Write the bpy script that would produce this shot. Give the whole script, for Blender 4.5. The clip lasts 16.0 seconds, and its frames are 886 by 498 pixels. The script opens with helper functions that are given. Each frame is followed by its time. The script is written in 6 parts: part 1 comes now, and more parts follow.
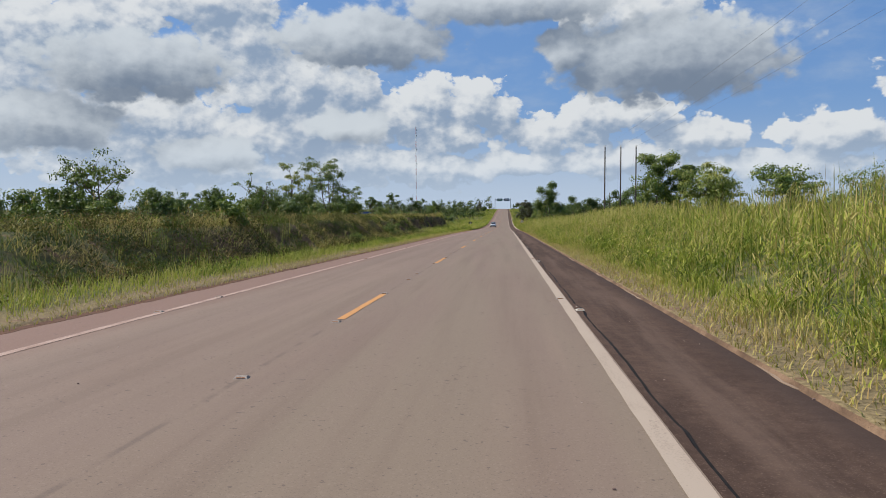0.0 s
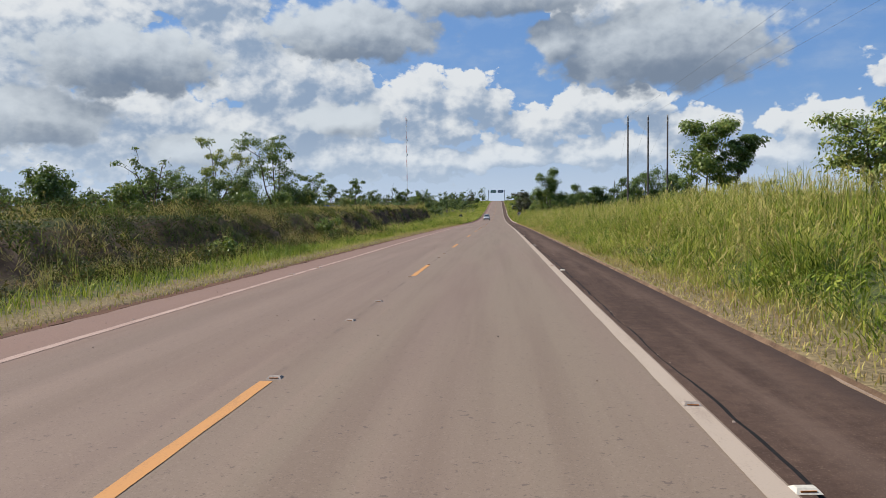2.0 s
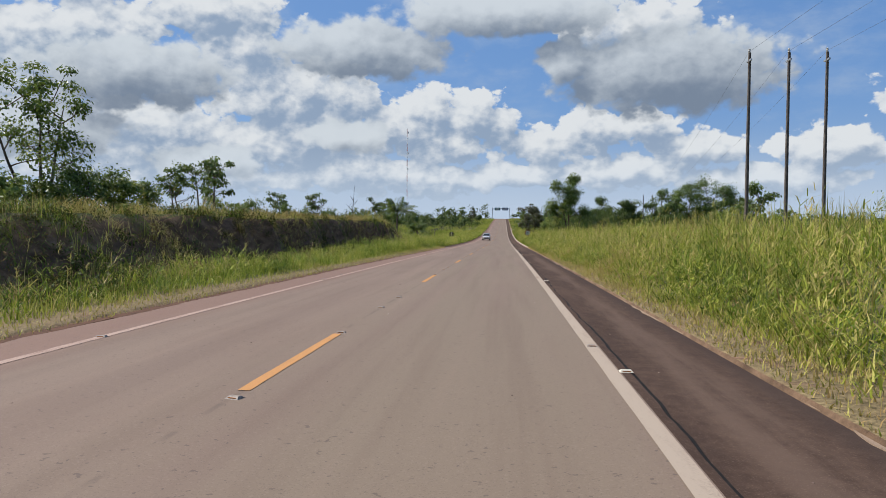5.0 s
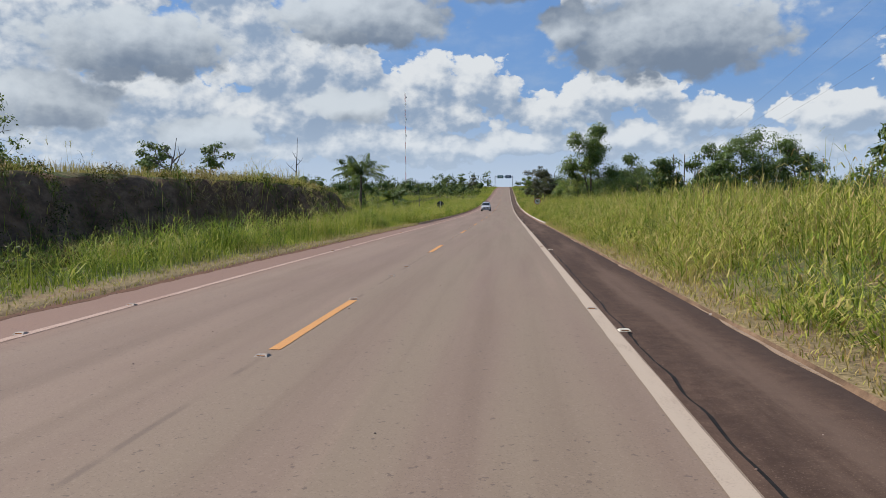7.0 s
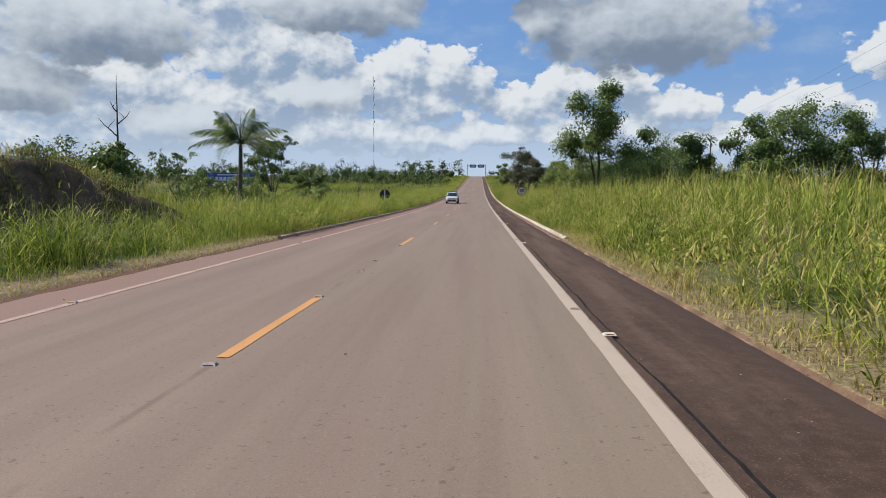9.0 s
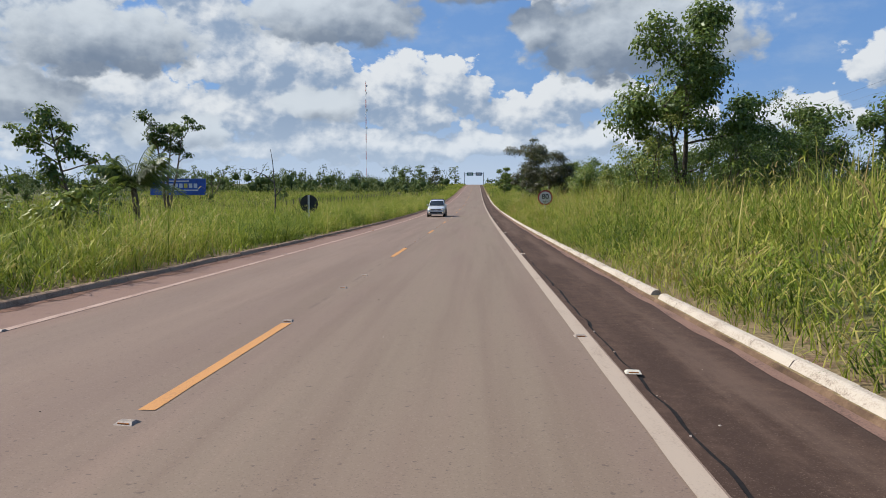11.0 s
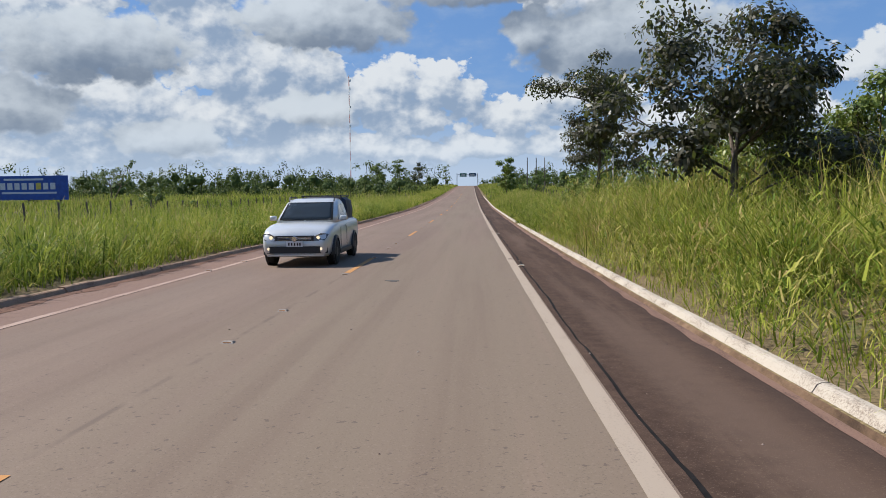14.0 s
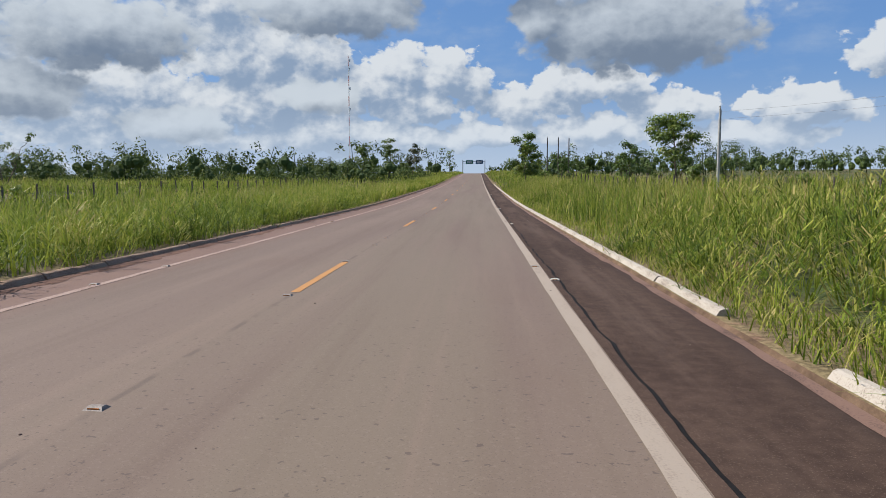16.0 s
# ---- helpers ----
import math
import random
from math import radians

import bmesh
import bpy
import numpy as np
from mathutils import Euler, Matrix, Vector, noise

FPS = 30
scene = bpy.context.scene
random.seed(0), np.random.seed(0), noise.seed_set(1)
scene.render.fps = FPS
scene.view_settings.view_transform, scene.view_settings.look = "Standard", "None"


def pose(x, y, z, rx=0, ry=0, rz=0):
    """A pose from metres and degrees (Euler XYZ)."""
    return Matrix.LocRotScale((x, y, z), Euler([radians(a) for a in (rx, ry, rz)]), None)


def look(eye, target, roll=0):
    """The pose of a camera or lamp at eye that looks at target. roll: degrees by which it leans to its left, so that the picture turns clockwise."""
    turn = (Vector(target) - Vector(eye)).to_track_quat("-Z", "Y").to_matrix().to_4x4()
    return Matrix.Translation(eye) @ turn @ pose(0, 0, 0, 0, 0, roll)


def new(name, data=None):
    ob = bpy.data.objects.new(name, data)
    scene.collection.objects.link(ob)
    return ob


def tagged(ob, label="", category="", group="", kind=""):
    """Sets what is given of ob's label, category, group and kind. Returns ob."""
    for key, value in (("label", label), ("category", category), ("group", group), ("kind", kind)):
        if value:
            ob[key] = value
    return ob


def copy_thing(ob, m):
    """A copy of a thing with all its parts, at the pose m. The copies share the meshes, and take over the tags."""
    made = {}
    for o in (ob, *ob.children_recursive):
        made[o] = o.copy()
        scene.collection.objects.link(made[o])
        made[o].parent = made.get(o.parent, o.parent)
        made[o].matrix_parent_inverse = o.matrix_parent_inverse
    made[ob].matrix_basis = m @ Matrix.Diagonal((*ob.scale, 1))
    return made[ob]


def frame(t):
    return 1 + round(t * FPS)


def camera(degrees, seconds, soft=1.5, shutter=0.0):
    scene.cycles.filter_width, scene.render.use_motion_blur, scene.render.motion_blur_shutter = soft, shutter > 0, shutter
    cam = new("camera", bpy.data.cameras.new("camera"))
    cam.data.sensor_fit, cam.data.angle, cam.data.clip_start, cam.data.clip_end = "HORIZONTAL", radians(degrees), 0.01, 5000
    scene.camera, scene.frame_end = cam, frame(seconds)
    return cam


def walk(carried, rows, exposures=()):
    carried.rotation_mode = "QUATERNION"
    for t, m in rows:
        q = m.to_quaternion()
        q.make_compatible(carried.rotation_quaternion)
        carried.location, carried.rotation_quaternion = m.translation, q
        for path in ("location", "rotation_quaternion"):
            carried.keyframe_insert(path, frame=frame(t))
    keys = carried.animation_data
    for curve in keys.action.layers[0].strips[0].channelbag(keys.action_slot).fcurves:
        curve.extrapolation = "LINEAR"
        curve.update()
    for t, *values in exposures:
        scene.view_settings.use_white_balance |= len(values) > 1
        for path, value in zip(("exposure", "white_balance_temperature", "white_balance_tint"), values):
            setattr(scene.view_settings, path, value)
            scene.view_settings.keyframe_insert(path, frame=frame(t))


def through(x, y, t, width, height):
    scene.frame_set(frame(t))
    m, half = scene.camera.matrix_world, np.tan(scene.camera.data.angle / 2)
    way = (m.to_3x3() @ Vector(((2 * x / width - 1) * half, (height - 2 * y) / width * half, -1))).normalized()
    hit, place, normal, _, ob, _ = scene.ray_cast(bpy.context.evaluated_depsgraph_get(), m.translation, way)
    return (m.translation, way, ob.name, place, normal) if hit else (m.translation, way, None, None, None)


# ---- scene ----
cam = camera(63.15, 16.0, 0.6)

PATH = [
    (0, pose(2.645, -5.463, 1.734, 87.199, 0.294, 4.989)),
    (0.5, pose(2.459, 0.334, 1.669, 86.087, 0.459, 4.753)),
    (1, pose(2.327, 6.227, 1.603, 85.701, 0.622, 4.556)),
    (1.5, pose(2.272, 12.449, 1.532, 86.114, 0.900, 4.352)),
    (2, pose(2.237, 18.998, 1.458, 86.629, 0.900, 4.474)),
    (2.5, pose(2.241, 25.83, 1.380, 87.162, 0.720, 4.616)),
    (3, pose(2.286, 32.88, 1.301, 87.650, 0.562, 4.638)),
    (3.5, pose(2.388, 39.95, 1.220, 87.765, 0.769, 4.572)),
    (4, pose(2.461, 47.16, 1.138, 88.089, 0.032, 4.454)),
    (6.5, pose(2.554, 85.254, 0.684, 87.341, -0.094, 5.193)),
    (7, pose(2.499, 93.020, 0.581, 85.611, 0.338, 5.081)),
    (7.5, pose(2.452, 101.006, 0.470, 84.843, 0.320, 3.948)),
    (8, pose(2.457, 109.070, 0.351, 84.968, 0.170, 2.906)),
    (8.5, pose(2.464, 117.094, 0.229, 84.832, 0.064, 2.809)),
    (9, pose(2.446, 125.36, 0.102, 84.824, -0.210, 2.913)),
    (11.5, pose(2.522, 166.80, -0.549, 85.792, 0.215, 2.569)),
    (12, pose(2.550, 175.43, -0.670, 86.029, 0.463, 2.420)),
    (12.5, pose(2.594, 184.08, -0.788, 86.476, 0.472, 2.447)),
    (13, pose(2.638, 192.909, -0.895, 86.653, 0.662, 2.454)),
    (13.5, pose(2.683, 201.873, -0.987, 86.582, 0.655, 2.458)),
    (14, pose(2.765, 210.891, -1.067, 85.837, 0.690, 2.284)),
    (14.5, pose(2.775, 219.988, -1.131, 84.579, 0.267, 2.061)),
    (15, pose(2.807, 229.163, -1.174, 84.117, 0.427, 2.167)),
    (15.5, pose(2.775, 238.435, -1.201, 84.442, 0.736, 2.374)),
    (16, pose(2.677, 247.871, -1.210, 84.934, 0.273, 2.793)),
]
walk(cam, PATH, [(0, 0.39, 6400, 10), (0.6, 0.47, 6400, 10), (4, 0.46, 6390, 10), (6.5, 0.42, 6360, 10), (8, 0.49, 6350, 10), (12, 0.47, 6300, 10), (13.5, 0.45, 6270, 10), (15, 0.52, 6240, 10), (16, 0.39, 6220, 10)])

# road height along y
ROAD_Y = [-120, -60, -20, 10, 40, 70, 100, 130, 160, 190, 220, 250, 300, 370, 440, 560, 700, 860, 1500, 5000]
ROAD_Z = [1.39, 0.76, 0.34, 0.00, -0.35, -0.68, -1.07, -1.53, -2.02, -2.44, -2.72, -2.80, -2.60, -1.40, 0.40, 3.60, 6.00, 7.00, 7.50, 8.00]

# ---------------------------------------------------------------- light
SUN_ELEVATION, SUN_AZIMUTH = 47.0, -76.0      # degrees; azimuth from +y, to the right

sun_data = bpy.data.lights.new("sun", "SUN")
sun_data.energy, sun_data.angle, sun_data.color = 5.0, radians(0.55), (1.0, 0.945, 0.865)
sun = new("sun", sun_data)
ce, se = math.cos(radians(SUN_ELEVATION)), math.sin(radians(SUN_ELEVATION))
sun_way = Vector((math.sin(radians(SUN_AZIMUTH)) * ce, math.cos(radians(SUN_AZIMUTH)) * ce, se))
sun.matrix_world = look(sun_way * 200, (0, 0, 0))

# clouds: azimuth, elevation, half width, half height in degrees
PUFFS = [(-29.5, 13.8, 4.5, 1.8), (-34.5, 12.7, 4.1, 1.8), (-20.4, 12.9, 3.2, 2.5), (-15.6, 10.0, 3.2, 2.5), (-12.7, 9.4, 2.8, 2.5), (-18.4, 9.3, 3.6, 2.0), (-5.9, 9.1, 2.3, 1.9), (-2.4, 8.6, 2.2, 1.9), (-8.6, 7.3, 2.9, 2.0), (-4.3, 6.4, 4.1, 1.5), (-0.5, 7.3, 1.9, 1.8), (3.1, 6.1, 2.5, 1.5), (6.8, 7.3, 2.6, 1.8), (10.8, 7.3, 2.6, 1.8), (13.5, 5.8, 2.7, 1.4), (16.1, 5.6, 2.0, 1.0)]
PUFFS += [(-27.8, 7.3, 4.1, 1.5), (-24.0, 7.2, 2.7, 1.5), (-19.7, 5.6, 5.0, 1.5), (23.5, 5.4, 4.0, 1.5), (-24.7, 3.8, 8.2, 1.6), (-11.5, 4.0, 7.3, 1.4), (1.5, 3.9, 7.3, 1.0)]
SHADED = [(-28.1, 10.8, 7.5, 2.8), (-33.8, 6.5, 5.7, 2.2), (-11.4, 13.3, 7.5, 2.4), (0.4, 16.1, 10.0, 1.9), (12.4, 11.4, 9.1, 3.4), (-12.4, 6.9, 3.6, 1.4), (-22.7, 4.5, 4.3, 1.5), (4.6, 12.5, 2.0, 2.0)]
PUFFS += [(-6.0, 3.4, 6.0, 1.3), (9.0, 4.0, 5.0, 1.3), (19.0, 3.6, 6.0, 1.2), (30.0, 9.0, 4.0, 1.6), (-27.0, 6.0, 11.0, 3.6), (-15.5, 6.6, 6.5, 2.6), (-36.0, 9.5, 5.0, 2.0), (-22.0, 15.5, 5.0, 1.8), (9.0, 14.8, 6.0, 1.8)]
# the same kind of sky goes on round the place
random.seed(11)
for i in range(14):
    a = 45 + 270 * i / 13 + random.uniform(-8, 8)
    a = a if a < 180 else a - 360
    (SHADED if i % 3 == 0 else PUFFS).append((a, random.uniform(8, 30), random.uniform(6, 12), random.uniform(2.5, 5)))


class Nodes:
    """Short hand for a node tree."""

    def __init__(self, tree):
        self.tree = tree

    def add(self, kind, **given):
        node = self.tree.nodes.new(kind)
        for key, value in given.items():
            setattr(node, key, value)
        return node

    def plug(self, value, socket):
        if isinstance(value, bpy.types.NodeSocket):
            self.tree.links.new(value, socket)
        else:
            socket.default_value = value

    def math(self, op, a, b=0.0, c=0.0, clamp=False):
        node = self.add("ShaderNodeMath", operation=op, use_clamp=clamp)
        for value, socket in zip((a, b, c), node.inputs):
            self.plug(value, socket)
        return node.outputs[0]

    def vec(self, op, a, b=(0, 0, 0)):
        node = self.add("ShaderNodeVectorMath", operation=op)
        self.plug(a, node.inputs[0])
        self.plug(b, node.inputs[1])
        return node.outputs["Value"] if op in ("LENGTH", "DOT_PRODUCT") else node.outputs[0]

    def noise(self, vector, scale, detail=4.0, rough=0.55, colour=False):
        node = self.add("ShaderNodeTexNoise")
        self.plug(vector, node.inputs["Vector"])
        node.inputs["Scale"].default_value, node.inputs["Detail"].default_value, node.inputs["Roughness"].default_value = scale, detail, rough
        return node.outputs["Color" if colour else "Fac"]

    def cells(self, vector, scale):
        node = self.add("ShaderNodeTexVoronoi", voronoi_dimensions="2D", feature="SMOOTH_F1")
        self.plug(vector, node.inputs["Vector"])
        node.inputs["Scale"].default_value, node.inputs["Smoothness"].default_value = scale, 0.25
        return node.outputs["Distance"]

    def mix(self, fac, a, b, blend="MIX"):
        node = self.add("ShaderNodeMix", data_type="RGBA", blend_type=blend)
        self.plug(fac, node.inputs[0])
        for value, socket in ((a, node.inputs[6]), (b, node.inputs[7])):
            self.plug((*value, 1.0) if isinstance(value, tuple) and len(value) == 3 else value, socket)
        return node.outputs[2]

    def ramp(self, fac, stops):
        node = self.add("ShaderNodeValToRGB")
        self.plug(fac, node.inputs[0])
        items = node.color_ramp.elements
        while len(items) < len(stops):
            items.new(0.5)
        for item, (place, colour) in zip(items, stops):
            item.position = place
            item.color = (*colour, 1.0) if isinstance(colour, tuple) else (colour, colour, colour, 1.0)
        return node.outputs[0]

    def smooth(self, value, low, high):
        node = self.add("ShaderNodeMapRange", interpolation_type="SMOOTHSTEP")
        self.plug(value, node.inputs[0])
        node.inputs[1].default_value, node.inputs[2].default_value = low, high
        return node.outputs[0]


def cloud_group(name, blobs, wobble, rough_fine, lumpy):
    """How deep inside the clouds a direction (azimuth, elevation in degrees) lies; 0 at their edge."""
    tree = bpy.data.node_groups.new(name, "ShaderNodeTree")
    tree.interface.new_socket("Vector", in_out="INPUT", socket_type="NodeSocketVector")
    tree.interface.new_socket("Depth", in_out="OUTPUT", socket_type="NodeSocketFloat")
    n = Nodes(tree)
    source, sink = n.add("NodeGroupInput"), n.add("NodeGroupOutput")
    place = source.outputs[0]
    stretched = n.vec("MULTIPLY", place, (1.0, 1.3, 1.0))
    swirl = n.vec("SUBTRACT", n.noise(stretched, 0.32, 4.0, 0.55, True), (0.5, 0.5, 0.5))
    place2 = n.vec("ADD", place, n.vec("MULTIPLY", swirl, (2.6 * wobble, 1.5 * wobble, 0.0)))
    depth = None
    for az, el, wide, high in blobs:
        off = n.vec("MULTIPLY", n.vec("SUBTRACT", place2, (az, el, 0.0)), (1.0 / wide, 1.0 / high, 0.0))
        d = n.vec("LENGTH", off)
        depth = d if depth is None else n.math("SMOOTH_MIN", depth, d, 0.22)
    # heaped round lumps at three sizes, over fine wisps
    bent = n.vec("ADD", stretched, n.vec("MULTIPLY", n.vec("SUBTRACT", n.noise(stretched, 1.4, 3.0, 0.6, True), (0.5, 0.5, 0.5)), (0.9, 0.9, 0.0)))
    lumps = [n.math("SUBTRACT", 0.42, n.cells(bent, size)) for size in (0.48, 1.15, 2.6)]
    fine = n.noise(stretched, 1.0, 5.0, 0.55)
    rough = n.math("MULTIPLY", n.math("SUBTRACT", fine, 0.5), 0.60 * rough_fine)
    for lump, much in zip(lumps, (0.75, 0.36, 0.10)):
        rough = n.math("ADD", rough, n.math("MULTIPLY", lump, much * lumpy))
    depth = n.math("ADD", n.math("SUBTRACT", 1.0, depth), rough)
    tree.links.new(depth, sink.inputs[0])
    return tree


world = bpy.data.worlds.new("world")
scene.world = world
world.use_nodes = True
world.node_tree.nodes.clear()
n = Nodes(world.node_tree)
sky = n.add("ShaderNodeTexSky", sky_type="NISHITA", sun_disc=False)
sky.sun_elevation, sky.sun_rotation = radians(SUN_ELEVATION), radians(SUN_AZIMUTH)
sky.air_density, sky.dust_density, sky.ozone_density = 1.0, 0.6, 1.6
way = n.add("ShaderNodeTexCoord").outputs["Generated"]
split = n.add("ShaderNodeSeparateXYZ")
n.plug(way, split.inputs[0])
azimuth = n.math("MULTIPLY", n.math("ARCTAN2", split.outputs[0], split.outputs[1]), 57.2958)
elevation = n.math("MULTIPLY", n.math("ARCSINE", split.outputs[2]), 57.2958)
join = n.add("ShaderNodeCombineXYZ")
n.plug(azimuth, join.inputs[0])
n.plug(elevation, join.inputs[1])
place = join.outputs[0]
puff_group, shaded_group = cloud_group("puff_clouds", PUFFS, 1.0, 0.9, 1.0), cloud_group("shaded_clouds", SHADED, 0.9, 0.5, 0.42)


def depth_at(tree, vector):
    node = n.add("ShaderNodeGroup", node_tree=tree)
    n.plug(vector, node.inputs[0])
    return node.outputs[0]


toward, near = n.vec("ADD", place, (-0.8, 1.3, 0.0)), n.vec("ADD", place, (-0.25, 0.36, 0.0))
puff, puff_sun, puff_near = depth_at(puff_group, place), depth_at(puff_group, toward), depth_at(puff_group, near)
grey, grey_sun, grey_near = depth_at(shaded_group, place), depth_at(shaded_group, n.vec("ADD", place, (-1.1, 2.2, 0.0))), depth_at(shaded_group, near)


def lit(here, sun_side, close, thick, low, high):
    """How far the cloud's face is turned to the sun, at two sizes; thick clouds stay grey inside."""
    slope = n.math("ADD", n.math("SUBTRACT", here, sun_side), n.math("MULTIPLY", n.math("SUBTRACT", here, close), 0.45))
    return n.smooth(n.math("SUBTRACT", slope, n.math("MULTIPLY", here, thick)), low, high)


puff_colour = n.mix(lit(puff, puff_sun, puff_near, 0.62, -0.80, 0.52), (2.9, 3.75, 5.0), (7.7, 7.9, 7.95))
grey_colour = n.mix(lit(grey, grey_sun, grey_near, 0.80, -0.85, 0.80), (1.95, 2.45, 3.2), (6.4, 6.9, 7.3))
veil = n.math("MULTIPLY", n.smooth(n.noise(n.vec("MULTIPLY", place, (1.0, 2.2, 1.0)), 0.15, 6.0, 0.6), 0.45, 0.78), 0.5)
low = n.math("SUBTRACT", 1.0, n.smooth(elevation, 0.0, 9.0))
blue = n.mix(0.6, sky.outputs[0], (1.25, 3.0, 6.8))
clear = n.mix(n.math("MAXIMUM", veil, n.math("MULTIPLY", low, 0.8)), blue, (4.0, 5.0, 6.5))
with_puffs = n.mix(n.math("MULTIPLY", n.smooth(puff, -0.14, 0.06), 0.96), clear, puff_colour)
with_all = n.mix(n.math("MULTIPLY", n.smooth(grey, -0.08, 0.22), 0.97), with_puffs, grey_colour)
haze = n.math("MULTIPLY", n.math("SUBTRACT", 1.0, n.smooth(elevation, -0.5, 7.0)), 0.62)
with_haze = n.mix(haze, with_all, (5.9, 6.9, 8.1))
back = n.add("ShaderNodeBackground")
n.plug(with_haze, back.inputs[0])
back.inputs[1].default_value = 0.072
n.tree.links.new(back.outputs[0], n.add("ShaderNodeOutputWorld").inputs[0])

# ---------------------------------------------------------------- materials


def material(name):
    m = bpy.data.materials.new(name)
    m.use_nodes = True
    m.node_tree.nodes.clear()
    n = Nodes(m.node_tree)
    out = n.add("ShaderNodeOutputMaterial")
    return m, n, out


def principled(n, out, colour, rough=0.7, metal=0.0, bump=None, strength=0.3, distance=0.02, specular=0.5):
    node = n.add("ShaderNodeBsdfPrincipled")
    n.plug((*colour, 1.0) if isinstance(colour, tuple) and len(colour) == 3 else colour, node.inputs["Base Color"])
    n.plug(rough, node.inputs["Roughness"])
    node.inputs["Metallic"].default_value = metal
    node.inputs["Specular IOR Level"].default_value = specular
    if bump is not None:
        b = n.add("ShaderNodeBump")
        b.inputs["Strength"].default_value, b.inputs["Distance"].default_value = strength, distance
        n.plug(bump, b.inputs["Height"])
        n.tree.links.new(b.outputs[0], node.inputs["Normal"])
    n.tree.links.new(node.outputs[0], out.inputs[0])
    return node


def place_of(n):
    return n.add("ShaderNodeNewGeometry").outputs["Position"]


def plain(name, colour, rough=0.6, metal=0.0, wear=0.25, scale=6.0, specular=0.5):
    """A painted, metal or plastic surface with slight dirt and relief."""
    m, n, out = material(name)
    p = n.add("ShaderNodeTexCoord").outputs["Object"]
    a, b = n.noise(p, scale, 5.0), n.noise(p, scale * 9, 3.0)
    dark = tuple(c * (1 - wear) for c in colour)
    c = n.mix(n.smooth(n.math("ADD", n.math("MULTIPLY", a, 0.7), n.math("MULTIPLY", b, 0.3)), 0.35, 0.65), dark, colour)
    principled(n, out, c, rough, metal, b, 0.08, 0.004, specular)
    return m


def asphalt_material():
    m, n, out = material("warm_grey_asphalt")
    p = place_of(n)
    xyz = n.add("ShaderNodeSeparateXYZ")
    n.plug(p, xyz.inputs[0])
    grain, speck = n.noise(p, 42.0, 3.0, 0.7), n.noise(p, 75.0, 1.0)
    long = n.noise(n.vec("MULTIPLY", p, (0.8, 0.04, 1.0)), 1.0, 3.0, 0.5)
    blotch = n.noise(n.vec("MULTIPLY", p, (0.6, 0.25, 1.0)), 1.0, 6.0, 0.65)
    base = n.mix(n.smooth(long, 0.25, 0.75), (0.160, 0.112, 0.085), (0.193, 0.138, 0.103))
    base = n.mix(n.math("MULTIPLY", n.smooth(blotch, 0.45, 0.75), 0.45), base, (0.150, 0.099, 0.072))
    base = n.mix(n.math("MULTIPLY", n.smooth(xyz.outputs[0], -1.5, 1.0), n.smooth(long, 0.3, 0.6)), base, (0.173, 0.130, 0.093))
    smear = n.noise(n.vec("MULTIPLY", p, (2.0, 0.06, 1.0)), 1.0, 4.0, 0.6)
    base = n.mix(n.math("MULTIPLY", n.smooth(smear, 0.46, 0.68), 0.42), base, (0.128, 0.089, 0.064))
    base = n.mix(n.math("MULTIPLY", n.smooth(smear, 0.44, 0.28), 0.4), base, (0.214, 0.149, 0.111))
    # redder dust towards the far edge
    wob = n.math("ADD", xyz.outputs[0], n.math("MULTIPLY", n.math("SUBTRACT", blotch, 0.5), 0.9))
    dust = n.math("SUBTRACT", 1.0, n.smooth(wob, -3.7, -2.7))
    base = n.mix(n.math("MULTIPLY", dust, 0.75), base, (0.178, 0.102, 0.076))
    base = n.mix(n.math("MULTIPLY", n.smooth(grain, 0.54, 0.66), 0.26), base, (0.265, 0.199, 0.155))
    base = n.mix(n.math("MULTIPLY", n.smooth(speck, 0.60, 0.68), 0.34), base, (0.073, 0.051, 0.043))
    pit = n.noise(p, 16.0, 2.0)
    base = n.mix(n.math("MULTIPLY", n.smooth(pit, 0.66, 0.71), 0.6), base, (0.079, 0.058, 0.048))
    # the dark joint that runs along the middle
    seam = n.math("ABSOLUTE", n.math("ADD", xyz.outputs[0], n.math("MULTIPLY", n.math("SUBTRACT", n.noise(n.vec("MULTIPLY", p, (0.0, 1.0, 0.0)), 0.5, 4.0), 0.5), 0.05)))
    joint = n.math("MULTIPLY", n.math("SUBTRACT", 1.0, n.smooth(seam, 0.012, 0.05)), n.smooth(n.noise(p, 1.1, 4.0), 0.42, 0.6))
    base = n.mix(n.math("MULTIPLY", joint, 0.55), base, (0.099, 0.072, 0.057))
    principled(n, out, base, 0.80, 0.0, grain, 0.14, 0.003, 0.20)
    return m


